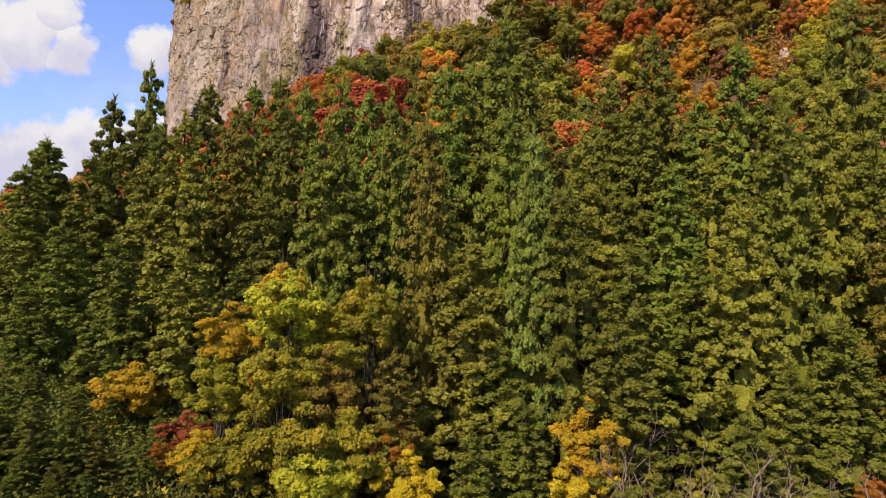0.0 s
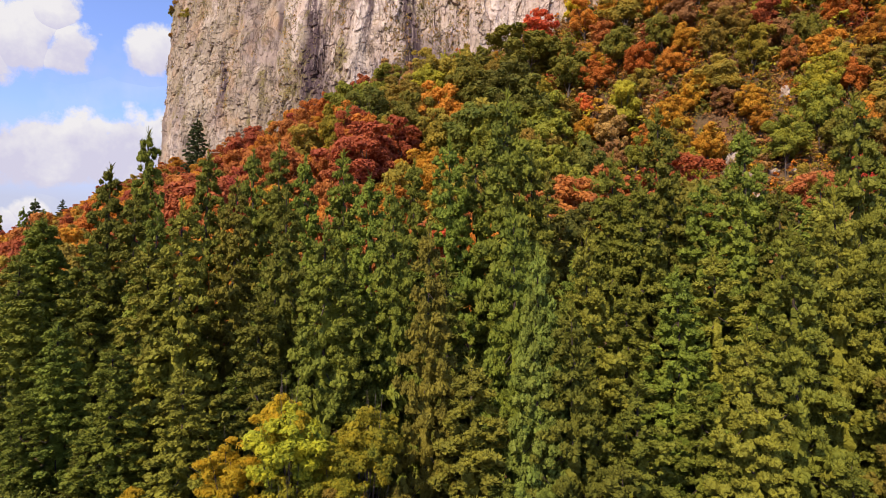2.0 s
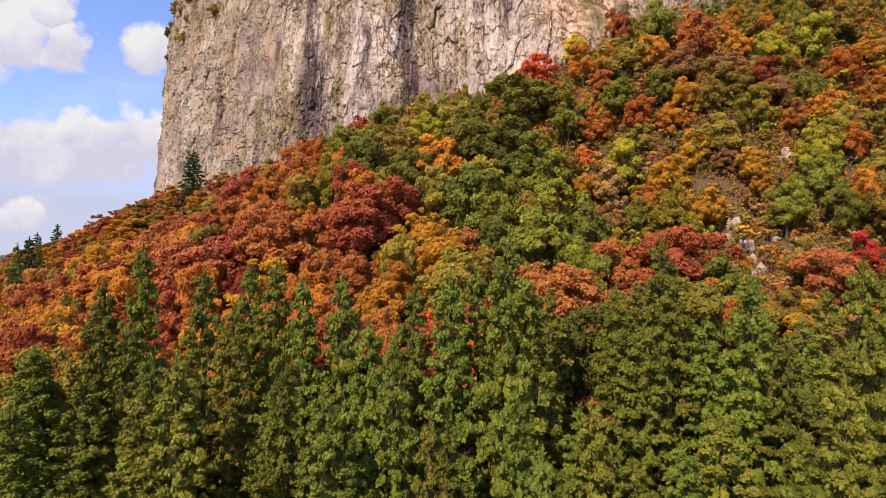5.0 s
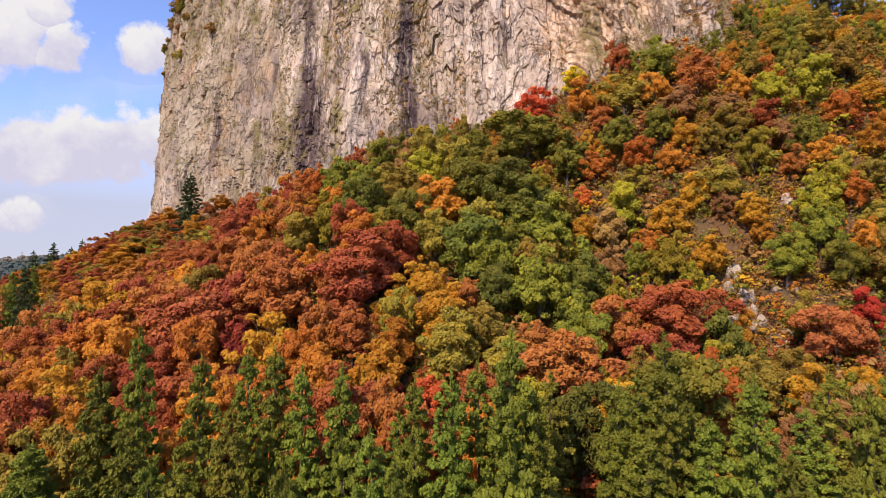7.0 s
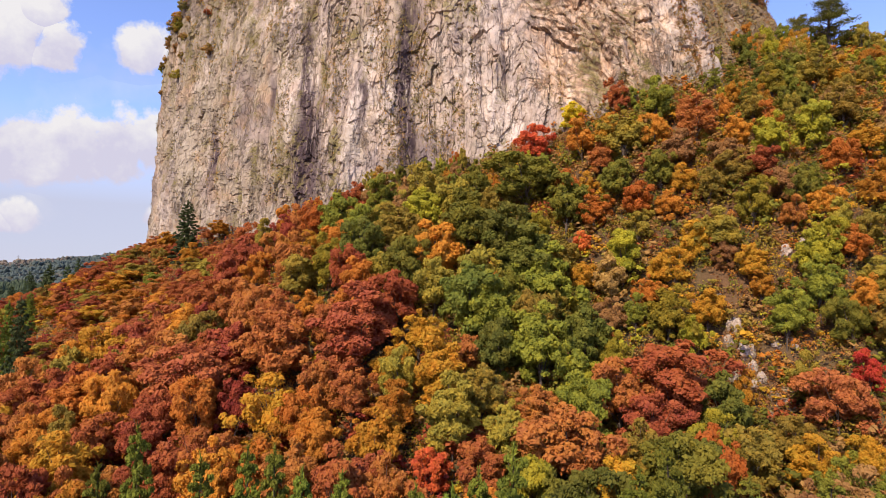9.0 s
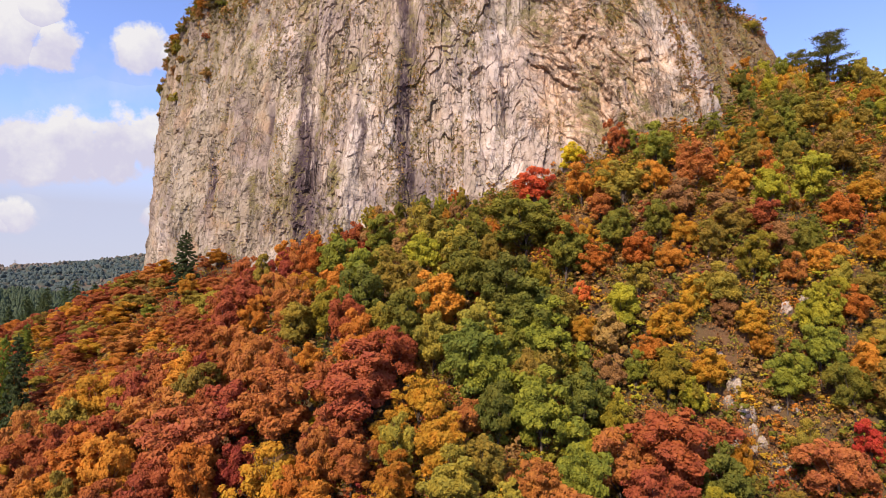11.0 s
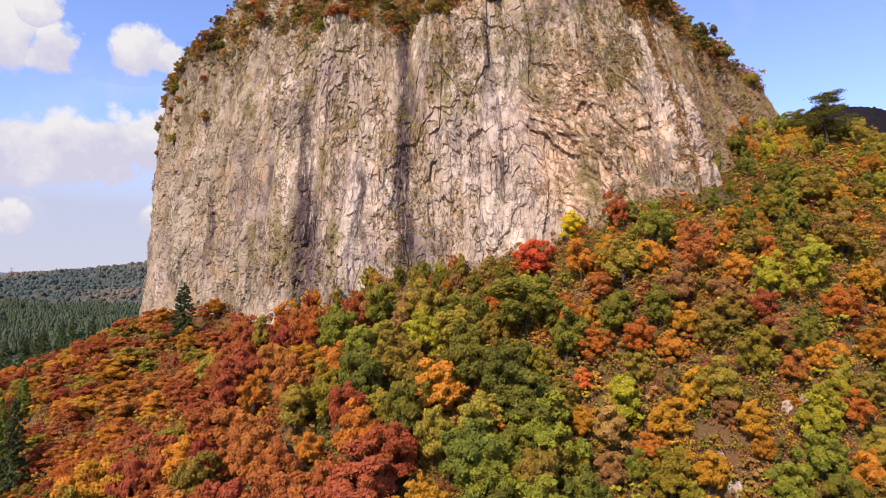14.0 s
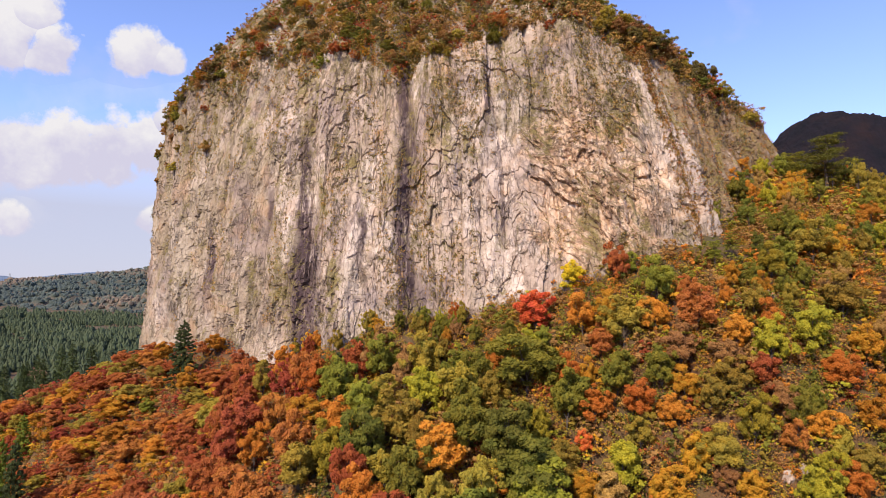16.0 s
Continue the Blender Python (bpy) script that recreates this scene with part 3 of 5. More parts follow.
RING_U = np.linspace(-4.0, 16.0, 4001)
RING_S = np.concatenate([[0.0], np.cumsum(np.linalg.norm(np.diff(ring_point(RING_U)[:, :2], axis=0), axis=1))])
# the lips of overhangs on the face, x and height along each, how far it juts and how high it reaches
LIPS = ((((6.8, 141.4), (13.3, 138.5), (19.4, 137.7), (21.3, 134.2), (23.7, 126.0), (29.3, 122.2), (32.2, 116.9), (35.5, 113.4), (39.4, 100.7), (42.0, 95.3)), 0.45, 7.0),
        (((33.0, 108.0), (36.1, 101.7), (42.6, 92.0)), 0.6, 4.0), (((26.0, 112.0), (31.0, 106.0), (34.0, 98.0), (39.0, 91.0)), 0.5, 3.5),
        (((20.0, 121.0), (25.0, 115.0), (28.0, 104.0)), 0.35, 4.0), (((-31.0, 137.0), (-27.0, 139.0), (-22.0, 140.0)), 0.5, 4.0), (((-30.0, 126.0), (-25.0, 129.5)), 0.5, 3.0))


def ring_length(u):
    return np.interp(u, RING_U, RING_S)


def facets(x, z, width, height, seed):
    """A wall broken into blocks, each set back and tilted by its own amount: how far out it stands, about -1 to 1, and the distance from the nearest joint."""
    px, pz = x / width, z / height
    ix, iz = np.floor(px).astype(np.int64), np.floor(pz).astype(np.int64)
    first, second, stand = np.full(px.shape, 9.0), np.full(px.shape, 9.0), np.zeros(px.shape)
    for dx in (-1, 0, 1):
        for dz in (-1, 0, 1):
            cx, cz = ix + dx, iz + dz
            ox, oz = px - cx - 0.1 - 0.8 * hashed(cx, cz, 1, seed), pz - cz - 0.1 - 0.8 * hashed(cx, cz, 2, seed)
            far = np.sqrt(ox * ox + oz * oz)
            own = 2 * hashed(cx, cz, 3, seed) - 1 + ox * (2.4 * hashed(cx, cz, 4, seed) - 1.2) + oz * (2.4 * hashed(cx, cz, 5, seed) - 1.5)
            near = far < first
            second = np.where(near, first, np.minimum(second, far))
            stand = np.where(near, own, stand)
            first = np.where(near, far, first)
    return stand, second - first


def rock_surface(u, v, rough=True):
    """A place on the rock: u round it, v from the foot (0) over the rim (1) to the peak (2)."""
    u, v = np.broadcast_arrays(np.asarray(u, float), np.asarray(v, float))
    c, ahead = ring_point(u), ring_point(u + 0.02)
    t = unit(ahead[..., :2] - c[..., :2])
    out = np.stack([-t[..., 1], t[..., 0]], -1)
    wall, dome = np.clip(v, 0, 1), np.clip(v - 1, 0, 1)
    foot = 20.0
    z = foot + (c[..., 2] - foot) * wall
    inset = c[..., 3] * (0.25 * wall + 0.75 * wall ** 2.2) * (1 - 0.0 * dome)
    away = unit(c[..., :2] - np.array([-10.0, 240.0]))
    out = unit(out + away)
    xy = c[..., :2] - away * inset[..., None]
    xy = xy + (np.array(PEAK[:2]) - xy) * dome[..., None]
    z = z + (PEAK[2] - c[..., 2]) * (1 - (1 - dome) ** 1.7)
    if rough:
        s = ring_length(u)
        fx = xy[..., 0]
        scar = np.exp(-(((fx - 35) / 15) ** 2 + ((z - 108) / 24) ** 2) ** 2)
        broken = 0.55 + 0.45 * np.clip(1.6 * fbm(s * 0.035, z * 0.03, 6.0, 3, 121) + 0.2, -1, 1)
        flute = np.abs(fbm(s * 0.045, z * 0.006, 0.0, 2, 31)) ** 0.7
        rib = np.abs(fbm(s * 0.16, z * 0.018, 3.0, 3, 41)) ** 0.8
        lump = fbm(s * 0.10, z * 0.075, 1.0, 4, 51, 0.55)
        gully = np.exp(-((fx + 8 - 2.5 * fbm(z * 0.03, 0.0, 0.0, 2, 3)) / 3.0) ** 2) + np.exp(-((fx + 39 - 3 * fbm(z * 0.03, 5.0, 0.0, 2, 4)) / 3.5) ** 2)
        # joints bend: the places are shifted a little before they are cut into blocks
        ws, wz = s + 0.8 * fbm(s * 0.16, z * 0.05, 2.0, 4, 201, 0.6), z + 2.0 * fbm(s * 0.12, z * 0.12, 8.0, 4, 211, 0.6)
        along, across = 0.74 * ws + 0.67 * wz, 0.67 * ws - 0.74 * wz
        d_big = facets(ws, wz, 7.0, 38.0, 301)[0]
        d_mid, e_mid = facets(ws, wz, 2.7, 6.4, 311)
        d_low = facets(ws, wz, 1.2, 1.9, 321)[0]
        d_slab, e_slab = facets(across, along, 1.9, 9.0, 331)
        d_chip = facets(across, along, 0.8, 3.2, 341)[0]
        joint = smooth_step(0.10, 0.0, e_mid) * (fbm(s * 0.06, z * 0.05, 4.0, 2, 131) > -0.1)
        plain = 1 - scar
        d = 3.8 * flute + 1.7 * rib + 0.9 * lump - 2.2 * gully - 2.6
        d = d + 0.55 * d_big + plain * (0.46 * d_mid * broken + 0.30 * d_low * broken - 0.22 * joint)
        d = d + scar * (0.55 * d_slab + 0.24 * d_chip - 0.20 * smooth_step(0.09, 0.0, e_slab)) + 0.07 * fbm(s * 1.7, z * 1.1, 9.0, 3, 85, 0.6)
        # long overhanging lips: the wall above juts out over the wall below
        for lip, jut, reach in LIPS:
            lip = np.asarray(lip, float)
            line = np.interp(fx, lip[:, 0], lip[:, 1]) + 0.9 * fbm(s * 0.25, 3.0, 0.0, 3, 87)
            ends = smooth_step(lip[0, 0] - 1.5, lip[0, 0] + 1, fx) * smooth_step(lip[-1, 0] + 1.5, lip[-1, 0] - 1, fx)
            up = z - line
            d = d + jut * ends * np.where(up > 0, np.exp(-up / reach), -0.35 * np.exp(up / 1.6))
        fade = (1 - 0.5 * dome) * smooth_step(1.0, 0.93, dome)
        xy = xy + out * (d * fade)[..., None]
        z = z + 1.2 * dome * (1 - dome) * 4 * fbm(xy[..., 0] / 9, xy[..., 1] / 9, 0.0, 3, 91)
    return np.stack([xy[..., 0], xy[..., 1], z], -1)


def rock_part(name, u0, u1, nu, v0, v1, nv, label=""):
    """A stretch of the rock's surface as a mesh of its own."""
    U, V = np.meshgrid(np.linspace(u0, u1, nu), np.linspace(v0, v1, nv), indexing="xy")
    ob = new(name, mesh_of(name, rock_surface(U, V).reshape(-1, 3), grid_faces(nv, nu)[:, ::-1], ROCK, False))
    ob.parent = monolith
    return tagged(ob, label) if label else ob


monolith = new("rock_monolith")
tagged(monolith, "huge pale grey rock monolith with dark water stains, mossy ledges", "cliff")
# fine over the faces that show, coarse round the back
rock_part("cliff_face", 0.0, 10.3, 1050, 0.28, 1.0, 370, "sheer pale rock face with upright joints and dark stains")
rock_part("flank", -3.4, 0.0, 300, 0.2, 1.0, 240, "steep rock flank with dry brown grass")
rock_part("back_wall", 10.3, 15.6, 50, 0.2, 1.0, 60)
rock_part("summit", -3.4, 15.6, 720, 1.0, 1.45, 50, "rounded crown of the rock under scrub")
rock_part("summit_cap", -3.4, 15.6, 160, 1.45, 1.999, 24)


# ---- tree meshes, shared between alike trees ----
def cedar_meshes(seed, height=20.0, radius=3.1, boughs=92, sprays=40):
    """A tall cedar: a straight trunk and rising boughs that end in rounded knobbly tufts, in a slender cone."""
    rng = np.random.default_rng(seed)
    h = 0.08 + 0.88 * np.sort((np.arange(boughs) + rng.random(boughs)) / boughs) ** 1.12
    reach = radius * np.minimum((1 - h) ** 0.62 * 1.04 + 0.005, 1.0) * (1 + 0.07 * np.sin(h * 17 + seed)) * rng.uniform(0.74, 1.10, boughs)
    turn = np.arange(boughs) * 2.39996 + rng.normal(0, 0.35, boughs)
    tufts = []
    for b in range(boughs):
        for k, f in enumerate((0.45, 0.74, 1.0) if reach[b] > 1.0 else (0.6, 1.0)):
            a = turn[b] + rng.normal(0, 0.16 / f)
            r = reach[b] * f
            tufts.append((r * math.cos(a), r * math.sin(a), h[b] * height - 0.42 * reach[b] * math.sin(2.2 * f) + rng.normal(0, 0.16), a, rng.uniform(0.40, 0.70) * (0.50 + 0.50 * math.sqrt(1 - h[b])) * (0.8 + 0.2 * f)))
    tufts = np.array(tufts)
    c, a, size = tufts[:, :3], tufts[:, 3], tufts[:, 4]
    heart = np.linspace(0.06, 0.93, 34)
    core = puffs(rng, np.stack([rng.normal(0, 0.15, 34), rng.normal(0, 0.15, 34), heart * height], 1), radius * 0.22 * (1.03 - heart) + 0.08, 1, 1.6)
    hearts = puffs(rng, c, size * 0.58, 1, 0.86, 0.14)
    # knobs over the outer and upper side of each tuft
    knobs = 13
    k = np.repeat(np.arange(len(c)), knobs)
    way = np.stack([np.cos(a), np.sin(a), np.full(len(a), 0.75)], 1)
    d = unit(unit(rng.normal(size=(len(k), 3))) + 0.75 * way[k])
    at = c[k] + d * (size[k] * rng.uniform(0.60, 0.86, len(k)))[:, None] * np.array([1, 1, 0.86])
    lumps = puffs(rng, at, size[k] * rng.uniform(0.20, 0.36, len(k)), 0, 1.1, 0.24)
    k = np.repeat(np.arange(len(c)), sprays)
    d = unit(unit(rng.normal(size=(len(k), 3))) + 0.8 * way[k])
    base = c[k] + d * (size[k] * rng.uniform(0.78, 1.02, len(k)))[:, None] * np.array([1, 1, 0.86])
    spray = blades(rng, base, d + rng.normal(0, 0.25, d.shape) + [0, 0, 0.75], rng.uniform(0.12, 0.24, len(k)), rng.uniform(0.06, 0.10, len(k)))
    n = 60
    up = rng.uniform(0.90, 0.985, n)
    tip = blades(rng, np.stack([rng.normal(0, 1.0, n) * (1.0 - up), rng.normal(0, 1.0, n) * (1.0 - up), up * height], 1), rng.normal(0, 0.4, (n, 3)) + [0, 0, 1], rng.uniform(0.35, 0.75, n), 0.14)
    crown = mesh_of("cedar_crown", *joined(core, hearts, lumps, spray, tip), LEAF["cedar"])
    limbs = [[(0, 0, -2.5, 0.24), (0, 0, height * 0.3, 0.19), (0, 0, height * 0.7, 0.10), (0, 0, height * 0.97, 0.03)]]
    for b in range(0, boughs, 3):
        x, y = reach[b] * math.cos(turn[b]), reach[b] * math.sin(turn[b])
        limbs.append([(0, 0, h[b] * height, 0.05), (x * 0.5, y * 0.5, h[b] * height - 0.40 * reach[b], 0.035), (x, y, h[b] * height - 0.34 * reach[b], 0.015)])
    trunk = mesh_of("cedar_trunk", *tubes(limbs), CEDAR_BARK, True)
    return trunk, crown


def crown_leaves(seed, leaves, lobes, leaf, spread=4.0, height=8.0, fat=1.0):
    """Leaves of a wide crown made of uneven pads, about 2 * spread wide, and the middles and sizes of the pads."""
    rng = np.random.default_rng(seed)
    a = np.arange(lobes) * 2.39996 + rng.normal(0, 0.5, lobes)
    el = np.arcsin(np.clip(np.linspace(-0.8, 1.0, lobes) + rng.normal(0, 0.15, lobes), -1, 1))
    bulge = 0.80 + 0.20 * np.sin(2 * a + seed) + 0.16 * np.sin(3 * a + 2.1 * seed) + 0.10 * np.sin(5 * el + seed)
    rr = np.where(rng.random(lobes) < 0.2, rng.uniform(0.3, 0.6, lobes), rng.uniform(0.62, 1.05, lobes)) * bulge
    mid = np.array([0, 0, height * 0.56])
    c = mid + np.stack([np.cos(a) * np.cos(el) * rr * spread, np.sin(a) * np.cos(el) * rr * spread, np.sin(el) * rr * height * 0.44], 1)
    size = rng.uniform(0.14, 0.36, lobes) * spread * fat
    k = rng.choice(lobes, leaves, p=size ** 2 / np.sum(size ** 2))
    d = unit(rng.normal(size=(leaves, 3)) + np.array([0, 0, 0.3]) + 0.5 * unit(c - mid)[k])
    shell = rng.uniform(0.74, 1.05, leaves) * (1 + 0.25 * np.sin(5 * d[:, 0] + k) * np.cos(6 * d[:, 1] - k))
    place = c[k] + d * (size[k] * shell)[:, None] * np.array([1.1, 1.1, 0.66])
    nrm = unit(d + 0.34 * rng.normal(size=(leaves, 3)) + np.array([0, 0, 0.3]))
    return leaves_at(rng, place, nrm, leaf * rng.uniform(0.6, 1.4, leaves)), c, size


def leaf_knobs(rng, c, size, middle, count, lo=0.15, hi=0.30, level=0):
    """Small uneven bunches of leaves that cover the outer and upper side of each pad."""
    k = np.repeat(np.arange(len(c)), count)
    d = unit(unit(rng.normal(size=(len(k), 3))) + 0.7 * unit(c - middle)[k] + [0, 0, 0.35])
    at = c[k] + d * (size[k] * rng.uniform(0.62, 0.98, len(k)))[:, None] * np.array([1.1, 1.1, 0.68])
    return puffs(rng, at, size[k] * rng.uniform(lo, hi, len(k)), level, 0.74, 0.34)


def broadleaf_meshes(seed, leaves=13000, lobes=62, leaf=0.165, height=8.0, knobs=20, fat=0.84):
    """A wide crown on a forked trunk."""
    rng = np.random.default_rng(seed)
    pieces, c, size = crown_leaves(seed, leaves, lobes, leaf, fat=fat)
    pieces = joined(pieces, puffs(rng, c, size * 0.55, 1, 0.62, 0.14), leaf_knobs(rng, c, size, np.array([0, 0, height * 0.5]), knobs))
    crown = mesh_of("broadleaf_crown", *pieces, LEAF["green"])
    limbs = [[(0, 0, -2.5, 0.20), (0.08, 0, height * 0.18, 0.16), (0, 0.1, height * 0.42, 0.10), (0.1, 0, height * 0.75, 0.04)]]
    for i in range(0, lobes, 3):
        s = rng.uniform(0.12, 0.42)
        limbs.append([(0, 0, height * s, 0.07), (c[i, 0] * 0.5, c[i, 1] * 0.5, height * s * 0.4 + c[i, 2] * 0.6 - 0.2, 0.05), (c[i, 0], c[i, 1], c[i, 2] + 0.2, 0.02)])
    trunk = mesh_of("broadleaf_trunk", *tubes(limbs, 4), BARK, True)
    return trunk, crown


def pine_meshes(seed, height=10.0, spread=3.6, pads=40):
    """A mountain pine: a bare leaning trunk and flat pads of needles in storeys."""
    rng = np.random.default_rng(seed)
    vs = []
    limbs = [[(0, 0, -2, 0.24), (0.25, 0.1, height * 0.4, 0.19), (0.1, 0.3, height * 0.75, 0.11), (0.2, 0.1, height * 0.98, 0.04)]]
    for i in range(pads):
        h = rng.uniform(0.40, 1.0)
        r = spread * (1.15 - 0.75 * h) * rng.uniform(0.25, 1.0)
        a = i * 2.4 + rng.normal(0, 0.3)
        c = np.array([r * np.cos(a), r * np.sin(a), h * height])
        n = 150
        p = rng.normal(size=(n, 3)) * np.array([0.50, 0.50, 0.11]) * (0.75 + 0.3 * (1 - h)) + c
        vs.append(blades(rng, p, rng.normal(size=(n, 3)) * [1, 1, 0.4] + [0, 0, 0.55], 0.30, 0.10))
        limbs.append([(0.15, 0.15, h * height - 0.9, 0.06), (c[0] * 0.5, c[1] * 0.5, c[2] - 0.35, 0.045), (c[0], c[1], c[2] - 0.05, 0.02)])
    crown = mesh_of("pine_crown", *joined(*vs), LEAF["green"])
    return mesh_of("pine_trunk", *tubes(limbs), BARK, True), crown


def bare_mesh(seed, height=4.0, spread=3.0, boughs=5):
    """Leafless boughs that fork four times into thin crooked twigs."""
    rng = np.random.default_rng(seed)
    limbs = []

    def fork(p, d, length, r, level):
        q = p + d * length * 0.5 + rng.normal(0, 0.06, 3) * length
        e = q + unit(d + rng.normal(0, 0.25, 3)) * length * 0.5
        limbs.append([(*p, r), (*q, r * 0.8), (*e, r * 0.55)])
        if level < 4:
            for k in range(3 if level < 3 else 2):
                way = unit(d + rng.normal(0, 0.50 + 0.08 * level, 3) + np.array([0, 0, 0.05]))
                start = e if k == 0 else p + (q - p) * 1.1 + (e - q) * rng.uniform(0, 0.9)
                fork(start, way, length * rng.uniform(0.5, 0.75), r * 0.55, level + 1)

    for i in range(boughs):
        a = i * 2.4
        fork(np.array([0.1 * np.cos(a), 0.1 * np.sin(a), -0.4]), unit(np.array([np.cos(a) * spread / height, np.sin(a) * spread / height, 1.0])), height * rng.uniform(0.36, 0.48), 0.045, 0)
    return mesh_of("bare_boughs", *tubes(limbs, 3), TWIG)


CEDARS = [cedar_meshes(s) for s in range(1, 6)]
FILL_CEDARS = [cedar_meshes(s, boughs=72, sprays=30) for s in range(6, 9)]
BROADS = [broadleaf_meshes(s) for s in range(11, 20)]
NEAR_BROADS = [broadleaf_meshes(s, 16000, 96, 0.18, knobs=18, fat=0.64) for s in range(31, 34)]
RIM_BROADS = [broadleaf_meshes(s, 4000, 36, 0.24, knobs=10) for s in range(21, 25)]
PINES = [pine_meshes(s) for s in range(51, 54)]
BARES = [bare_mesh(s) for s in range(61, 64)]
WORDS = {
    "cedar": "tall dark green cedar with rounded tufts", "cedar_olive": "tall olive and brownish cedar with rounded tufts", "cedar_dark": "dense very dark green cedar", "cedar_bright": "fresh bright green cedar with upright tip",
    "green": "leafy green broadleaf tree", "dark": "dense dark green broadleaf tree", "olive": "broadleaf tree turning olive and brown", "lime": "broadleaf tree turning yellow-green",
    "moss": "broadleaf tree with dull olive-brown leaves", "mellow": "broadleaf tree turning golden green", "yellow": "broadleaf tree with bright yellow autumn leaves", "gold": "broadleaf tree with golden autumn leaves", "orange": "broadleaf tree with orange autumn leaves",
    "rust": "broadleaf tree with rust-brown autumn leaves", "red": "maple with bright red autumn leaves", "crimson": "broadleaf tree with dark crimson autumn leaves", "brown": "broadleaf tree with thin brown leaves"}
dice = random.Random(4)
PLANTED = []


def plant(name, meshes, x, y, z, turn, size, colour, label, category, group, lean=(0, 0), lift=0.0):
    """One tree: an Empty at its base with the trunk and the crown under it."""
    root = new(name)
    root.empty_display_size = 0.5
    root.matrix_world = pose(x, y, z, lean[0], lean[1], turn) @ Matrix.Diagonal((*size, 1))
    trunk = new("trunk", meshes[0])
    trunk.parent = root
    if len(meshes) > 1:
        crown = new("crown", meshes[1])
        crown.parent = root
        crown.material_slots[0].link = "OBJECT"
        crown.material_slots[0].material = LEAF[colour]
    if lift:
        trunk.scale.z = 1 + lift / (6.0 * size[2])
        crown.location.z = lift / size[2]
    return tagged(root, label, category, group)


def base_height(x, y):
    return float(ground_height(x, y))


def cedar(x, y, apex, width=5.2, colour="cedar", stock=None):
    """A cedar whose tip stands at the height apex."""
    z = base_height(x, y) - 0.3
    PLANTED.append((x, y, 2.2))
    s = min(width, 0.36 * (apex - z) + 0.6) / 5.4
    plant("cedar_tree", dice.choice(stock or CEDARS), x, y, z, dice.uniform(0, 360), (s, s, (apex - z) / 20.0), colour, WORDS[colour] + " in a close stand", "cedar tree", "cedars of the stand", (dice.uniform(-1, 1), dice.uniform(-1, 1)))


KINDS = {"red": "maple_tree", "crimson": "maple_tree", "orange": "maple_tree", "rust": "beech_tree", "brown": "beech_tree", "gold": "beech_tree"}


def broadleaf(x, y, width, tall, colour, z=None):
    """A broadleaf tree with a crown that wide, tall from foot to top."""
    z = base_height(x, y) if z is None else z
    if x > 26 and 80 < y < 135 and width < 10:
        width, tall = 0.92 * width, 0.95 * tall
    PLANTED.append((x, y, width * 0.5))
    s = width / 8.0
    high = z > 90
    plant("rim_tree" if high else KINDS.get(colour, "broadleaf_tree"), dice.choice(RIM_BROADS if high else BROADS), x, y, z, dice.uniform(0, 360), (s, s * dice.uniform(0.9, 1.1), tall / 8.4), colour,
          WORDS[colour] + (" on the crown of the rock" if high else " on the steep hillside"), "tree", "trees on the rock" if high else "broadleaf trees of the hillside", (dice.uniform(-6, 6), dice.uniform(-6, 6)))


def edge_tree(x, y, middle, width, colour):
    """A broadleaf tree before the stand, its crown about the height middle."""
    z = base_height(x, y)
    PLANTED.append((x, y, width * 0.35))
    s = 1.18 * width / 8.0
    tall = min(max((middle - z) / 4.5, s), 1.12 * s)
    plant("broadleaf_tree", dice.choice(NEAR_BROADS), x, y, z, dice.uniform(0, 360), (s, s, tall), colour, WORDS[colour] + " before the cedars", "tree", "broadleaf trees before the cedars", lift=max(middle - z - 4.5 * tall, 0.0))


def pine(x, y, tall, z=None, colour="green", width=None):
    z = base_height(x, y) if z is None else z
    PLANTED.append((x, y, 2.5))
    s = tall / 10.0
    plant("pine_tree", dice.choice(PINES), x, y, z, dice.uniform(0, 360), ((width or 0.72 * tall) / 7.2, (width or 0.72 * tall) / 7.2, s), colour, "mountain pine with flat layered pads of green needles", "pine tree", "pines of the ridge")


def bare_tree(x, y, tall, z=None, name="bare_tree"):
    z = base_height(x, y) if z is None else z
    s = tall / 4.0
    plant(name, (dice.choice(BARES),), x, y, z, dice.uniform(0, 360), (s, s, s), "", "leafless shrub of thin grey branching twigs", "bare shrub", "bare shrubs")


# ---- the cedar stand: place, height of the tip, width ----
cedar(-31.4, 46.0, 25.6, 6)
cedar(-28.8, 50.0, 30.9, 5)
cedar(-25.6, 50.7, 34.1, 4.6)
cedar(-20.2, 49.6, 31.7, 5.5)
cedar(-16.3, 50.6, 32.4, 4.6)
cedar(-13.9, 49.0, 32.5, 5)
cedar(-11.5, 48.0, 31.2, 4.6)
cedar(-7.8, 46.7, 31.3, 5)
cedar(-16.2, 45.0, 28.8, 5, "cedar_olive")
cedar(-10.2, 38.0, 26.6, 5)
cedar(-23.6, 45.0, 27.6, 5.4)
cedar(-20.3, 41.0, 25.8, 5)
cedar(-17.3, 39.0, 26.1, 5.5, "cedar_olive")
cedar(-5.0, 40.0, 28.1, 5)
cedar(-2.5, 46.0, 30.4, 4.6)
cedar(0.3, 43.0, 31.3, 5.5)
cedar(2.8, 45.0, 31.9, 5)
cedar(4.3, 41.6, 34.6, 6)
cedar(6.7, 43.0, 30.2, 5)
cedar(-3.2, 38.0, 27.0, 4.2)
cedar(-1.1, 31.0, 23.7, 4, "cedar_olive")
cedar(4.1, 34.0, 24.8, 4.6)
cedar(4.8, 29.5, 22.4, 3.6, "cedar_bright")
cedar(12.6, 44.0, 30.4, 5)
cedar(16.6, 44.0, 34.1, 5.2)
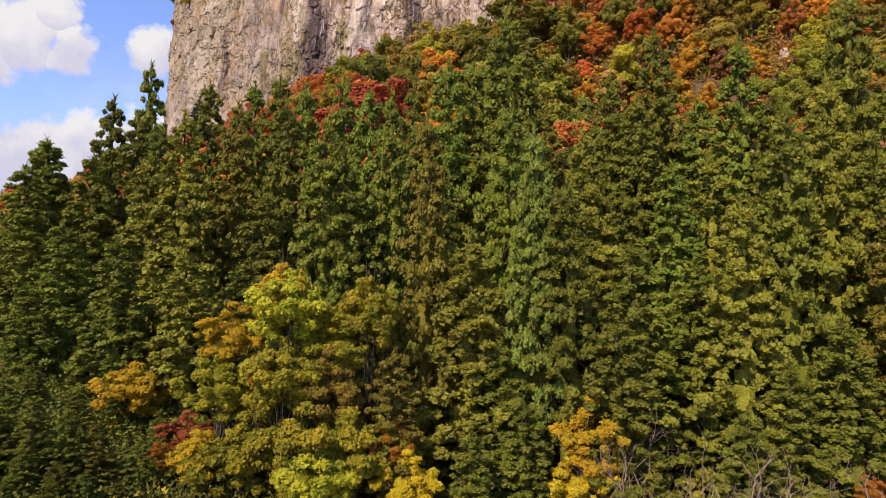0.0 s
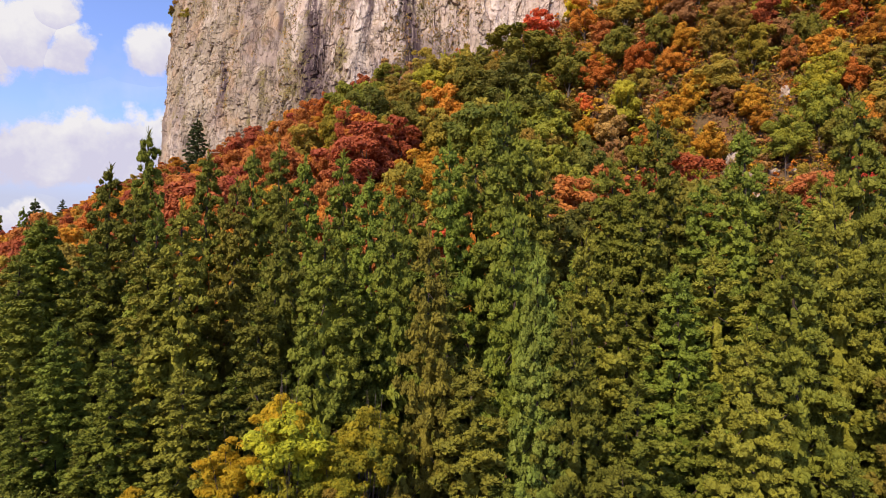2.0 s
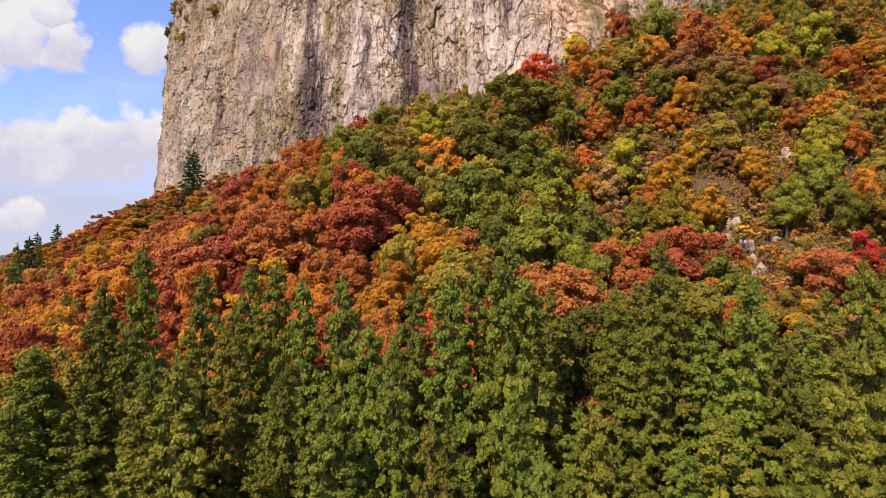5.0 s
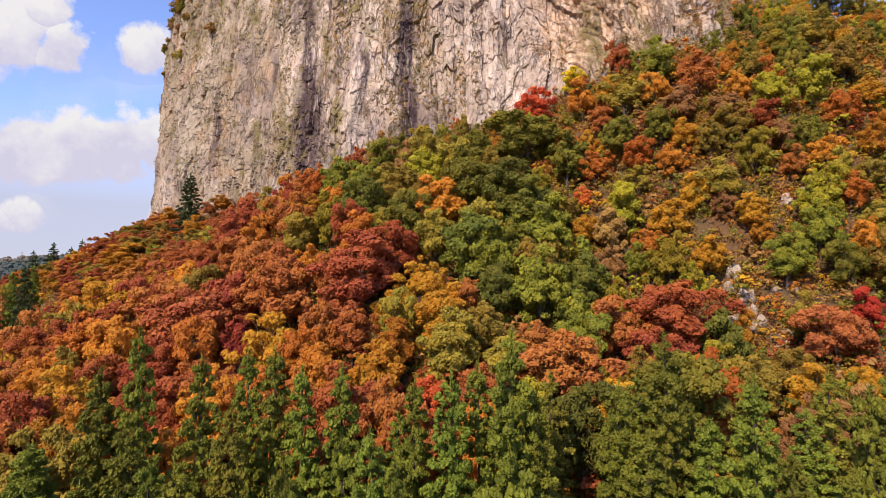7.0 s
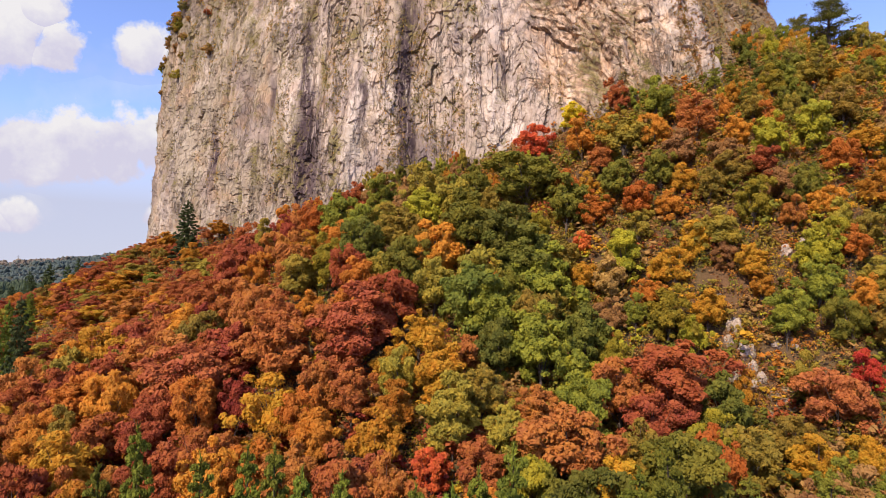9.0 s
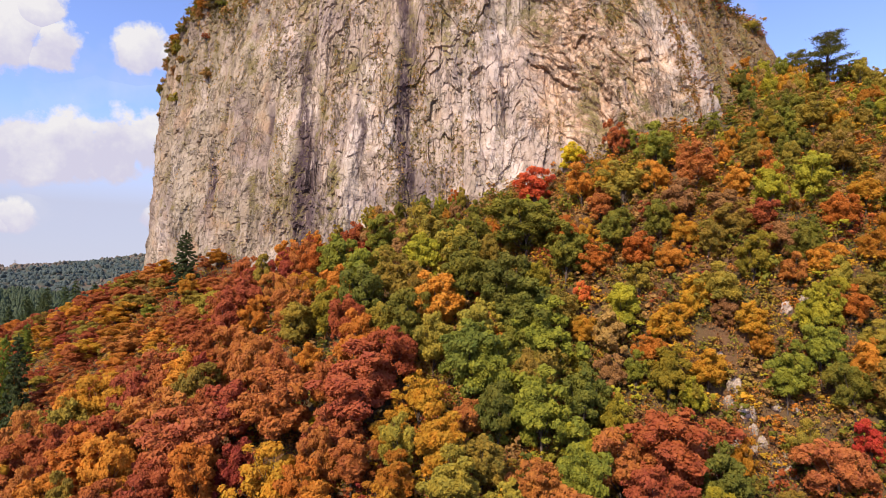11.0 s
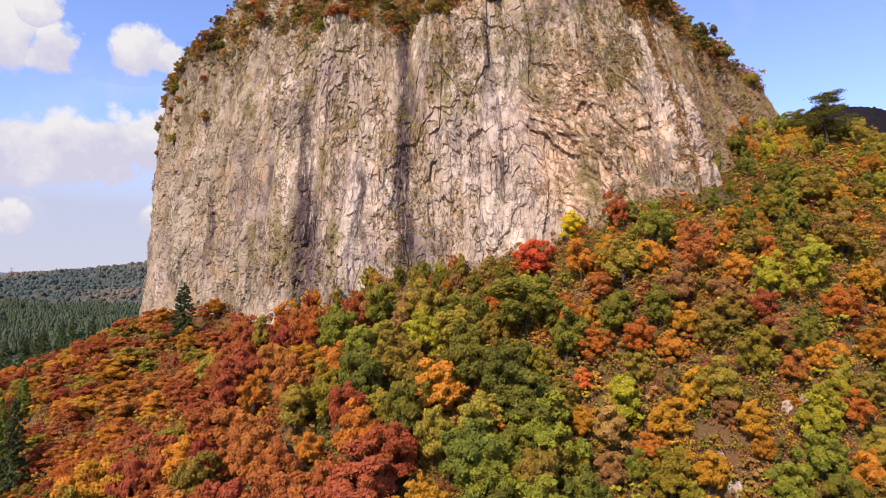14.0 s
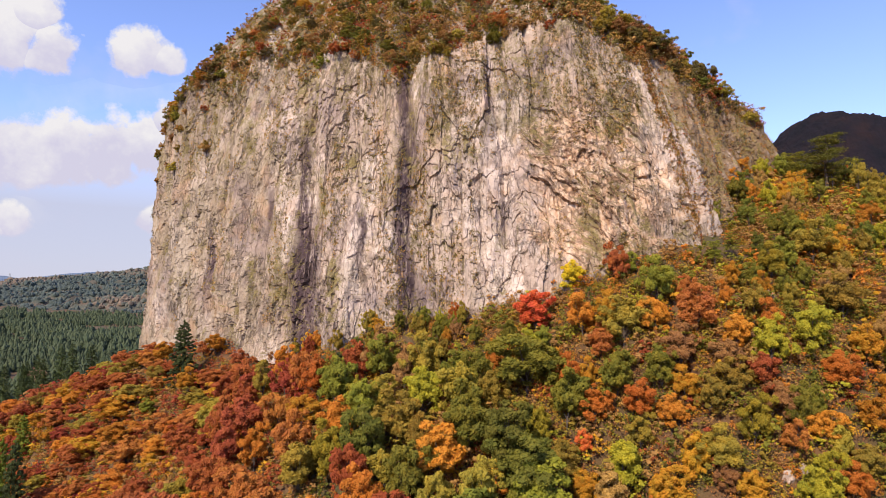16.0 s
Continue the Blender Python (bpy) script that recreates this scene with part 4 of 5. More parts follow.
cedar(13.8, 41.0, 27.7, 5)
cedar(18.7, 43.0, 28.2, 5)
cedar(20.6, 40.0, 31.6, 5.5)
cedar(17.1, 28.8, 23.4, 5)
cedar(24.0, 34.0, 32.1, 6)
cedar(20.4, 31.0, 25.6, 5, "cedar_olive")
cedar(8.5, 35.0, 23.7, 4.6, "cedar_olive")
cedar(21.7, 38.0, 27.0, 5)
cedar(-30.6, 45.0, 25.8, 6)
cedar(-25.3, 42.0, 23.8, 5.5)
cedar(-28.7, 40.0, 22.5, 5.5)
cedar(-7.2, 35.0, 24.4, 5)
cedar(1.2, 29.5, 16.8, 5.5, "cedar_olive")
cedar(4.6, 29.0, 20.5, 3.4, "cedar_bright")
cedar(6.1, 28.6, 19.3, 4.6)
cedar(-11.1, 35.0, 19.9, 5)
cedar(-5.7, 36.0, 22.4, 5)
cedar(-23.2, 36.0, 18.2, 6)
cedar(-19.0, 34.0, 17.0, 5.5)
cedar(-13.9, 32.0, 16.2, 5, "cedar_olive")
cedar(-19.9, 40.0, 23.2, 5.5, "cedar_olive")
cedar(13.9, 27.0, 18.3, 4.6, "cedar_olive")
cedar(10.9, 36.0, 20.0, 5)
cedar(22.4, 30.0, 21.2, 6)
cedar(-24.0, 34.0, 14.4, 6)
cedar(13.6, 34.0, 21.5, 5)
cedar(12.9, 30.0, 15.5, 4.5)
cedar(7.6, 26.0, 12.8, 4.5)
cedar(-20.0, 29.0, 10.4, 5)
cedar(-16.5, 27.0, 9.4, 5)
cedar(-16.2, 30.0, 9.7, 5)
cedar(-13.2, 28.0, 8.4, 4.6)
cedar(-16.9, 23.0, 10.7, 4.8)
cedar(-15.4, 22.5, 9.9, 4.6)
cedar(-14.4, 23.0, 9.3, 4.6)
cedar(-13.6, 23.5, 8.8, 4.4, "cedar_olive")
cedar(-15.1, 21.5, 8.3, 4.4)
cedar(-13.9, 21.5, 7.8, 4.2)
cedar(-13.1, 22.0, 7.3, 4.2)
cedar(-12.1, 22.5, 6.8, 4)
cedar(-12.1, 24.0, 7.9, 4.2)
cedar(-16.7, 22.0, 9.6, 4.6)
cedar(-15.1, 20.8, 7.4, 4)
cedar(-18.1, 25.0, 8.6, 5)
cedar(-15.4, 24.0, 7.7, 4.6)
cedar(-13.7, 24.5, 7.1, 4.4, "cedar_olive")
cedar(1.1, 24.5, 8.2, 4.4)
cedar(12.2, 24.0, 9.2, 4.6)
cedar(6.6, 34.0, 19.9, 5)
cedar(-2.2, 27.0, 11.4, 5, "cedar_olive")
cedar(2.6, 28.0, 11.6, 4.6)
cedar(3.6, 26.0, 9.3, 4.5)
cedar(14.4, 25.0, 10.9, 5)
cedar(17.8, 26.0, 12.8, 5.5)
cedar(13.5, 28.0, 11.6, 5)
cedar(-14.3, 33.0, 12.4, 5.5)
cedar(-20.6, 34.0, 11.1, 5.5)
cedar(-25.2, 35.0, 12.3, 6)
cedar(-12.2, 35.0, 15.3, 5)

# ---- the hillside wood: place, width, height, colour of the leaves ----
broadleaf(-100.3, 157.4, 9.5, 7.0, "rust")
broadleaf(-95.5, 165.3, 9.5, 7.0, "gold")
broadleaf(-90.9, 177.4, 9.5, 7.0, "olive")
broadleaf(-82.9, 136.4, 9.5, 7.0, "orange")
broadleaf(-76.1, 143.7, 8.1, 7.0, "orange")
broadleaf(-72.8, 158.2, 9.5, 7.0, "rust")
broadleaf(-48.1, 111.3, 8.9, 11.2, "orange")
broadleaf(-53.4, 91.5, 9.3, 11.6, "orange")
broadleaf(-66.5, 99.1, 9.9, 12.2, "rust")
broadleaf(-88.7, 129.3, 9.5, 7.0, "orange")
broadleaf(-61.7, 111.6, 11.5, 13.9, "gold")
broadleaf(-73.5, 117.5, 5.1, 8.5, "green")
broadleaf(-45.7, 95.5, 11.0, 13.3, "rust")
broadleaf(-46.2, 114.4, 6.6, 8.8, "orange")
broadleaf(-36.1, 88.4, 12.6, 14.0, "crimson")
broadleaf(-39.1, 85.3, 8.4, 10.6, "crimson")
broadleaf(-37.3, 113.3, 9.0, 11.3, "rust")
broadleaf(-24.8, 90.8, 12.9, 14.0, "rust")
broadleaf(-32.0, 94.5, 9.4, 11.7, "crimson")
broadleaf(-22.8, 103.3, 6.0, 8.1, "orange")
broadleaf(-11.9, 90.0, 14.7, 14.0, "crimson")
broadleaf(-15.4, 86.5, 7.5, 9.7, "crimson")
broadleaf(-7.0, 94.8, 9.5, 11.8, "rust")
broadleaf(-18.9, 89.7, 3.8, 5.8, "yellow")
broadleaf(-22.2, 78.6, 9.4, 11.6, "gold")
broadleaf(-14.5, 73.3, 7.1, 9.2, "orange")
broadleaf(-8.0, 70.5, 7.5, 9.7, "gold")
broadleaf(-12.1, 80.1, 7.0, 9.1, "rust")
broadleaf(-7.1, 84.1, 5.6, 7.7, "gold")
broadleaf(0.0, 78.4, 8.5, 10.7, "gold")
broadleaf(4.1, 84.2, 5.6, 7.7, "rust")
broadleaf(1.3, 71.6, 8.4, 10.7, "olive")
broadleaf(-1.4, 66.5, 5.0, 7.0, "red")
broadleaf(-8.3, 66.7, 5.7, 7.7, "crimson")
broadleaf(-45.9, 74.7, 8.8, 11.0, "gold")
broadleaf(-54.7, 79.6, 6.9, 9.0, "orange")
broadleaf(-46.3, 81.5, 7.9, 10.1, "rust")
broadleaf(-41.1, 81.6, 7.1, 9.2, "crimson")
broadleaf(-26.8, 75.5, 6.5, 8.6, "rust")
broadleaf(-110.6, 159.8, 9.5, 7.0, "rust")
broadleaf(-64.7, 91.6, 7.1, 9.2, "rust")
broadleaf(-28.7, 127.5, 6.9, 9.0, "gold")
broadleaf(-20.2, 119.9, 8.3, 10.5, "orange")
broadleaf(-27.7, 113.1, 9.1, 11.4, "olive")
broadleaf(-13.4, 110.9, 9.6, 14.0, "dark")
broadleaf(-21.6, 127.9, 10.0, 14.0, "green")
broadleaf(-42.5, 132.7, 9.8, 12.1, "crimson")
broadleaf(-46.7, 171.8, 4.5, 4.2, "brown")
broadleaf(-1.9, 132.0, 4.5, 4.2, "dark")
broadleaf(-8.3, 113.4, 10.3, 12.6, "olive")
broadleaf(0.3, 104.5, 9.4, 11.6, "orange")
broadleaf(5.6, 107.7, 9.8, 14.0, "green")
broadleaf(12.4, 104.3, 11.5, 14.0, "dark")
broadleaf(13.9, 100.8, 13.1, 14.0, "dark")
broadleaf(4.6, 92.2, 11.2, 14.0, "dark")
broadleaf(7.9, 89.6, 9.1, 13.5, "green")
broadleaf(17.0, 113.8, 13.9, 14.0, "green")
broadleaf(16.2, 97.4, 10.7, 14.0, "green")
broadleaf(8.1, 83.9, 7.6, 11.7, "dark")
broadleaf(14.5, 83.7, 10.4, 14.0, "green")
broadleaf(21.6, 89.5, 8.3, 12.6, "dark")
broadleaf(16.5, 94.6, 8.3, 10.6, "olive")
broadleaf(25.8, 104.3, 3.8, 5.8, "red")
broadleaf(31.1, 99.5, 7.5, 11.5, "lime")
broadleaf(28.7, 98.3, 7.3, 9.5, "brown")
broadleaf(32.9, 107.7, 7.3, 11.3, "green")
broadleaf(29.6, 118.8, 8.1, 10.3, "orange")
broadleaf(21.2, 124.5, 8.8, 11.0, "red")
broadleaf(29.9, 129.5, 6.6, 8.7, "yellow")
broadleaf(36.0, 113.1, 9.7, 11.9, "olive")
broadleaf(43.5, 114.8, 7.9, 12.1, "green")
broadleaf(48.3, 108.0, 9.3, 11.5, "rust")
broadleaf(40.2, 104.4, 6.6, 10.4, "green")
broadleaf(43.6, 105.0, 8.0, 10.2, "brown")
broadleaf(35.7, 103.8, 6.9, 9.1, "orange")
broadleaf(40.0, 100.7, 5.9, 7.9, "orange")
broadleaf(45.9, 99.3, 6.6, 8.8, "olive")
broadleaf(50.5, 98.7, 7.5, 9.6, "olive")
broadleaf(57.5, 100.2, 6.8, 10.7, "lime")
broadleaf(55.1, 98.1, 6.6, 8.7, "rust")
broadleaf(78.7, 119.4, 8.5, 10.8, "olive")
broadleaf(64.6, 100.2, 7.9, 12.0, "lime")
broadleaf(58.6, 93.2, 5.9, 9.5, "green")
broadleaf(60.6, 91.5, 5.3, 7.4, "orange")
broadleaf(55.9, 92.1, 5.4, 7.4, "rust")
broadleaf(66.2, 95.9, 6.5, 8.6, "orange")
broadleaf(68.1, 91.2, 5.7, 7.8, "gold")
broadleaf(45.2, 94.5, 7.5, 9.7, "olive")
broadleaf(42.0, 95.6, 6.3, 8.5, "gold")
broadleaf(37.8, 94.8, 7.1, 9.2, "gold")
broadleaf(34.6, 89.7, 7.5, 11.5, "lime")
broadleaf(33.5, 94.6, 5.0, 7.1, "orange")
broadleaf(40.5, 89.2, 6.6, 8.7, "gold")
broadleaf(37.8, 87.3, 5.0, 8.5, "lime")
broadleaf(48.4, 90.4, 6.0, 8.1, "gold")
broadleaf(49.4, 83.8, 6.3, 10.0, "green")
broadleaf(55.9, 86.9, 6.5, 10.4, "lime")
broadleaf(54.7, 84.2, 6.3, 10.1, "green")
broadleaf(56.5, 80.1, 6.0, 9.7, "green")
broadleaf(62.0, 82.9, 5.5, 7.6, "olive")
broadleaf(48.6, 88.6, 4.4, 6.4, "gold")
broadleaf(30.8, 78.8, 13.6, 14.0, "rust")
broadleaf(23.5, 77.3, 9.3, 11.6, "rust")
broadleaf(14.1, 65.8, 9.8, 12.1, "rust")
broadleaf(11.8, 73.4, 6.4, 8.5, "rust")
broadleaf(25.8, 73.6, 8.0, 10.2, "crimson")
broadleaf(49.8, 74.4, 8.0, 10.2, "crimson")
broadleaf(55.4, 75.9, 4.7, 6.8, "red")
broadleaf(35.9, 74.0, 7.4, 11.4, "dark")
broadleaf(41.7, 70.9, 6.1, 8.2, "olive")
broadleaf(42.5, 67.0, 5.8, 7.9, "gold")
broadleaf(23.6, 60.0, 8.9, 13.3, "green")
broadleaf(35.0, 67.4, 7.3, 9.4, "olive")
broadleaf(49.1, 68.1, 4.5, 6.5, "gold")
broadleaf(42.1, 62.1, 6.1, 9.8, "green")
broadleaf(-5.5, 100.9, 9.2, 13.7, "green")
broadleaf(-9.8, 106.3, 6.2, 8.3, "olive")
broadleaf(28.4, 107.0, 6.2, 8.3, "orange")
broadleaf(23.4, 107.6, 8.6, 13.0, "green")
broadleaf(24.3, 99.8, 4.9, 6.9, "gold")
broadleaf(21.0, 102.1, 7.0, 9.1, "olive")
broadleaf(34.7, 101.3, 5.9, 8.0, "olive")
broadleaf(31.6, 113.8, 6.7, 8.8, "rust")
broadleaf(75.5, 106.9, 8.3, 10.6, "olive")
broadleaf(74.0, 99.7, 6.8, 8.9, "gold")
broadleaf(53.4, 103.7, 6.1, 8.2, "orange")
broadleaf(50.1, 101.6, 6.0, 8.1, "brown")
broadleaf(43.0, 101.7, 5.9, 8.0, "gold")
broadleaf(51.0, 94.6, 6.4, 10.1, "lime")
broadleaf(56.3, 95.5, 5.6, 7.7, "brown")
broadleaf(60.8, 86.5, 5.7, 7.8, "orange")
broadleaf(59.2, 87.8, 5.1, 8.6, "lime")
broadleaf(64.0, 87.3, 5.8, 7.9, "olive")
broadleaf(46.1, 92.8, 4.6, 6.6, "brown")
broadleaf(-3.2, 87.6, 6.8, 8.9, "gold")
broadleaf(-5.7, 75.2, 6.5, 8.6, "gold")
broadleaf(5.1, 76.6, 6.7, 8.8, "olive")
broadleaf(7.7, 69.2, 6.7, 8.8, "olive")
broadleaf(-54.9, 146.0, 9.1, 11.3, "olive")
broadleaf(-71.1, 171.9, 6.7, 8.8, "gold")
broadleaf(-52.5, 96.8, 8.8, 11.0, "rust")
broadleaf(-55.2, 86.0, 7.5, 9.6, "orange")
broadleaf(-57.9, 116.6, 8.0, 10.2, "olive")
broadleaf(-46.3, 120.2, 8.4, 10.6, "rust")
broadleaf(31.4, 69.3, 6.2, 9.9, "lime")
broadleaf(18.7, 62.7, 6.6, 8.8, "gold")
broadleaf(4.7, 64.9, 6.8, 9.0, "rust")
broadleaf(9.1, 61.9, 6.0, 9.7, "lime")
broadleaf(-16.1, 68.4, 6.5, 8.6, "rust")
broadleaf(-21.3, 73.4, 6.3, 8.4, "gold")
broadleaf(-33.5, 74.8, 6.4, 8.5, "crimson")
broadleaf(-48.7, 73.1, 6.2, 8.3, "gold")
broadleaf(-39.0, 72.4, 6.1, 8.2, "rust")

broadleaf(-92.0, 172.0, 11.0, 9.0, "gold")
broadleaf(-98.0, 164.0, 10.0, 8.5, "rust")
broadleaf(-86.0, 163.0, 10.5, 8.5, "gold")
broadleaf(-79.0, 154.0, 10.0, 8.0, "rust")
broadleaf(-67.5, 166.0, 7.0, 7.0, "olive")
broadleaf(-63.0, 156.0, 9.0, 7.5, "rust")
broadleaf(-58.0, 165.0, 7.5, 8.5, "crimson")
broadleaf(-69.0, 149.0, 9.0, 7.0, "orange")
broadleaf(-81.5, 170.0, 5.0, 5.5, "green")

# the tall cedar at the foot of the cliff and two among the bushes
cedar(-74.2, 176.0, 71.5, 8.6, "cedar_dark")
cedar(-104.5, 150.0, 43.0, 7.0, "cedar_dark")
cedar(-113.0, 158.0, 42.0, 6.0)
cedar(-116.0, 153.0, 40.0, 6.0)
cedar(-22.0, 132.0, 66.5, 7.0, "cedar_dark")
cedar(-121.0, 178.0, 44.0, 5.0)
# pines on the right-hand ridge
pine(102.5, 148.0, 15.5, colour="dark", width=16.0)
pine(95.5, 150.0, 10.0, width=9.0)
pine(103.0, 147.0, 8.0)
pine(112.0, 150.0, 9.0)
pine(72.0, 122.0, 6.0)
pine(57.0, 118.0, 6.5)
pine(62.0, 121.0, 6.0)

# yellowing trees and bare shrubs at the near edge of the stand: place, middle and width of the crown
edge_tree(-7.1, 27.8, 12.7, 3.9, "mellow")
edge_tree(-7.7, 28.2, 13.7, 2.7, "yellow")
edge_tree(-9.8, 27.6, 11.6, 2.6, "yellow")
edge_tree(-10.0, 27.0, 9.4, 2.8, "mellow")
edge_tree(-3.7, 28.5, 12.6, 3.5, "mellow")
edge_tree(-4.9, 28.0, 11.1, 3.2, "mellow")
edge_tree(-7.3, 27.0, 9.7, 3.8, "mellow")
edge_tree(-4.8, 27.4, 9.3, 3.1, "olive")
edge_tree(-4.0, 26.0, 6.9, 3.4, "mellow")
edge_tree(-6.5, 26.0, 6.9, 4.2, "mellow")
edge_tree(-8.7, 26.0, 6.4, 3.2, "mellow")
edge_tree(-8.2, 26.6, 10.2, 1.0, "orange")
edge_tree(-2.1, 26.5, 7.0, 2.0, "gold")
edge_tree(-1.5, 25.5, 5.4, 2.6, "yellow")
edge_tree(-5.3, 25.2, 5.3, 3.8, "mellow")
edge_tree(-15.5, 30.0, 5.4, 3.1, "yellow")
edge_tree(-12.0, 28.0, 6.4, 2.1, "crimson")
edge_tree(-10.7, 26.0, 5.2, 2.4, "yellow")
edge_tree(-12.4, 26.0, 5.5, 1.5, "gold")
edge_tree(6.5, 26.0, 7.2, 3.1, "yellow")
edge_tree(5.9, 25.5, 5.4, 2.6, "yellow")
edge_tree(17.1, 24.0, 5.9, 1.0, "orange")
bare_tree(8.9, 23.0, 8.5)
bare_tree(9.6, 22.5, 7.8)
bare_tree(11.8, 22.5, 7.0)
bare_tree(15.0, 22.5, 7.2)
bare_tree(13.7, 22.2, 6.7)
bare_tree(16.7, 22.8, 7.7)

# the rest of the cedar stand, in the gaps
for row in range(9):
    for col in range(-16, 15):
        x, y = col * 4.2 + dice.uniform(-1.2, 1.2), 26 + row * 3.4 + dice.uniform(-1, 1)
        if abs(x) > 0.95 * y + 6 or y > 51.5 or any((x - a) ** 2 + (y - b) ** 2 < (3.1 if r < 3 else r + 1.2) ** 2 for a, b, r in PLANTED):
            continue
        top = 22.3 + (y - 31) * 0.50 - 0.004 * max(-x, 0) ** 2 + 0.06 * x - dice.uniform(2.0, 6.0)
        cedar(x, y, top, dice.uniform(4.6, 5.8), dice.choice(("cedar", "cedar", "cedar", "cedar_olive")), FILL_CEDARS)

# the rest of the hillside wood, in the gaps
LOW_LEFT = ("rust", "rust", "crimson", "gold", "rust", "olive", "rust", "orange")
RIGHT = ("olive", "green", "gold", "lime", "olive", "rust", "green", "brown", "orange", "green", "dark", "olive")
RIDGE = ("green", "olive", "dark", "lime", "green", "olive", "orange", "gold", "brown")


def wood_edge(x):
    """How far up the slope the trees go, to the foot of the rock."""
    return np.where(np.asarray(x) < 64, 141 - 0.70 * np.minimum(x, 0) - 0.36 * np.maximum(x, 0), 172)


def slope_colour(x, y):
    if x > 52 and y > 98:
        return dice.choice(RIDGE)
    return dice.choice(LOW_LEFT if (x < 5 and y < 108) or x < -28 else RIGHT)


grown = 0
for tries in range(9000):
    x, y = dice.uniform(-150, 130), dice.uniform(56, 215)
    if abs(x) > 0.80 * y + 8 or y > wood_edge(x) - 2 or (40 < x < 48 and 79 < y < 88) or (-80 < x < -66 and 158 < y < 182):
        continue
    w = dice.uniform(3.4, 5.8) if x > 15 and y > 76 else dice.uniform(5.8, 8.6)
    if y > wood_edge(x) - 16 and x < 12:
        w = dice.uniform(2.6, 3.6)
    if x < -52 and y > 120:
        w = dice.uniform(4.6, 7.4)
    if any((x - a) ** 2 + (y - b) ** 2 < (0.54 * (r + w / 2)) ** 2 for a, b, r in PLANTED):
        continue
    broadleaf(x, y, w, 0.8 * w + 1.2 if x < -52 and y > 120 else 1.25 * w + 2.6, slope_colour(x, y))
    grown += 1
    if grown > 430:
        break

# young trees and bushes that close the gaps between them, by colour
def bush_mesh(seed, leaves, lobes, leaf, knobs):
    """A low rounded bush, 8 m wide before it is scaled."""
    pieces, c, size = crown_leaves(seed, leaves, lobes, leaf, fat=1.2)
    return joined(pieces, leaf_knobs(np.random.default_rng(seed), c, size, np.array([0, 0, 3.0]), knobs, 0.30, 0.54))


BUSH = [bush_mesh(s, 130, 11, 0.55, 2) for s in range(71, 77)]
RIM_BUSH = [bush_mesh(s, 150, 10, 0.60, 1) for s in range(81, 87)]
thicket, taken = {}, {}
for tries in range(30000):
    x, y = dice.uniform(-150, 130), dice.uniform(54, 228)
    if abs(x) > 0.80 * y + 8 or y > wood_edge(x) + 2 or (41 < x < 47 and 80 < y < 87 and dice.random() < 0.8):
        continue
    step = 2.4 if x > 4 else (2.7 if y > 118 else 3.8)
    cell = (int(x // step), int(y // step), x > 4)
    if cell in taken:
        continue
    taken[cell] = True
    w = dice.uniform(2.8, 5.2) if y < wood_edge(x) - 12 or x > 10 else dice.uniform(2.0, 3.2)
    v, f = BUSH[dice.randrange(6)]
    s, t = w / 8.0, dice.uniform(0, 6.28)
    turn = np.array([[math.cos(t), -math.sin(t), 0], [math.sin(t), math.cos(t), 0], [0, 0, 1]])
    thicket.setdefault("brown" if dice.random() < 0.2 else slope_colour(x, y), []).append(((v * [s, s, s * dice.uniform(0.8, 1.2)]) @ turn.T + [x, y, base_height(x, y) - 0.22 * w], f))
for colour, pieces in thicket.items():
    tagged(new("hillside_thicket", mesh_of("hillside_thicket", *joined(*pieces), LEAF[colour])), "thicket of young %s bushes between the hillside trees" % colour, "bushes", kind="stuff")


# ---- undergrowth: brush and fallen leaves between the trees ----
def brush(name, centres, size, count, colour, label, leaf=0.34):
    """One sheet of low leafy scrub: small clumps of leaves at the given places."""
    rng = np.random.default_rng(len(centres))
    k = np.repeat(np.arange(len(centres)), count)
    d = unit(rng.normal(size=(len(k), 3)) + np.array([0, -0.2, 0.5]))
    p = centres[k] + d * (size[k] * rng.uniform(0.4, 1.05, len(k)))[:, None]
    ob = new(name, mesh_of(name, *leaves_at(rng, p, unit(d + 0.7 * rng.normal(size=d.shape)), leaf * rng.uniform(0.6, 1.4, len(k))), LEAF[colour]))
    return tagged(ob, label, "brush", kind="stuff")


rng = np.random.default_rng(8)
for colour, n in (("dark", 420), ("olive", 90)):
    x, y = rng.uniform(-13, 24, n), rng.uniform(20.5, 31, n)
    brush("forest_edge_scrub", np.stack([x, y, ground_height(x, y) + 0.5], 1), rng.uniform(0.7, 1.8, n), 95, colour, "dark leafy scrub at the foot of the cedars", 0.16)
x, y = rng.uniform(-30, -10, 700), rng.uniform(18.5, 34, 700)
brush("forest_edge_scrub", np.stack([x, y, ground_height(x, y) + 0.2], 1), rng.uniform(0.5, 1.3, 700), 70, "dark", "dark leafy scrub at the foot of the cedars", 0.16)
for colour, n in (("olive", 5600), ("green", 1900), ("gold", 3000), ("rust", 2600), ("brown", 6400)):
    x, y = np.where(rng.random(n * 3) < 0.70, rng.uniform(-4, 110, n * 3), rng.uniform(-140, 0, n * 3)), rng.uniform(54, 190, n * 3)
    ok = (np.abs(x) < 0.8 * y + 6) & (y < np.where(x < 66, 142 - 0.62 * np.minimum(x, 0) - 0.35 * np.maximum(x, 0), 176))
    x, y = x[ok][:n], y[ok][:n]
    c = np.stack([x, y, ground_height(x, y) + 0.35], 1)
    brush("undergrowth", c, rng.uniform(0.7, 1.6, len(x)), 34, colour, "low %s scrub between the hillside trees" % {"olive": "olive", "green": "green", "gold": "golden", "rust": "rust-red", "brown": "dry brown"}[colour], 0.32)


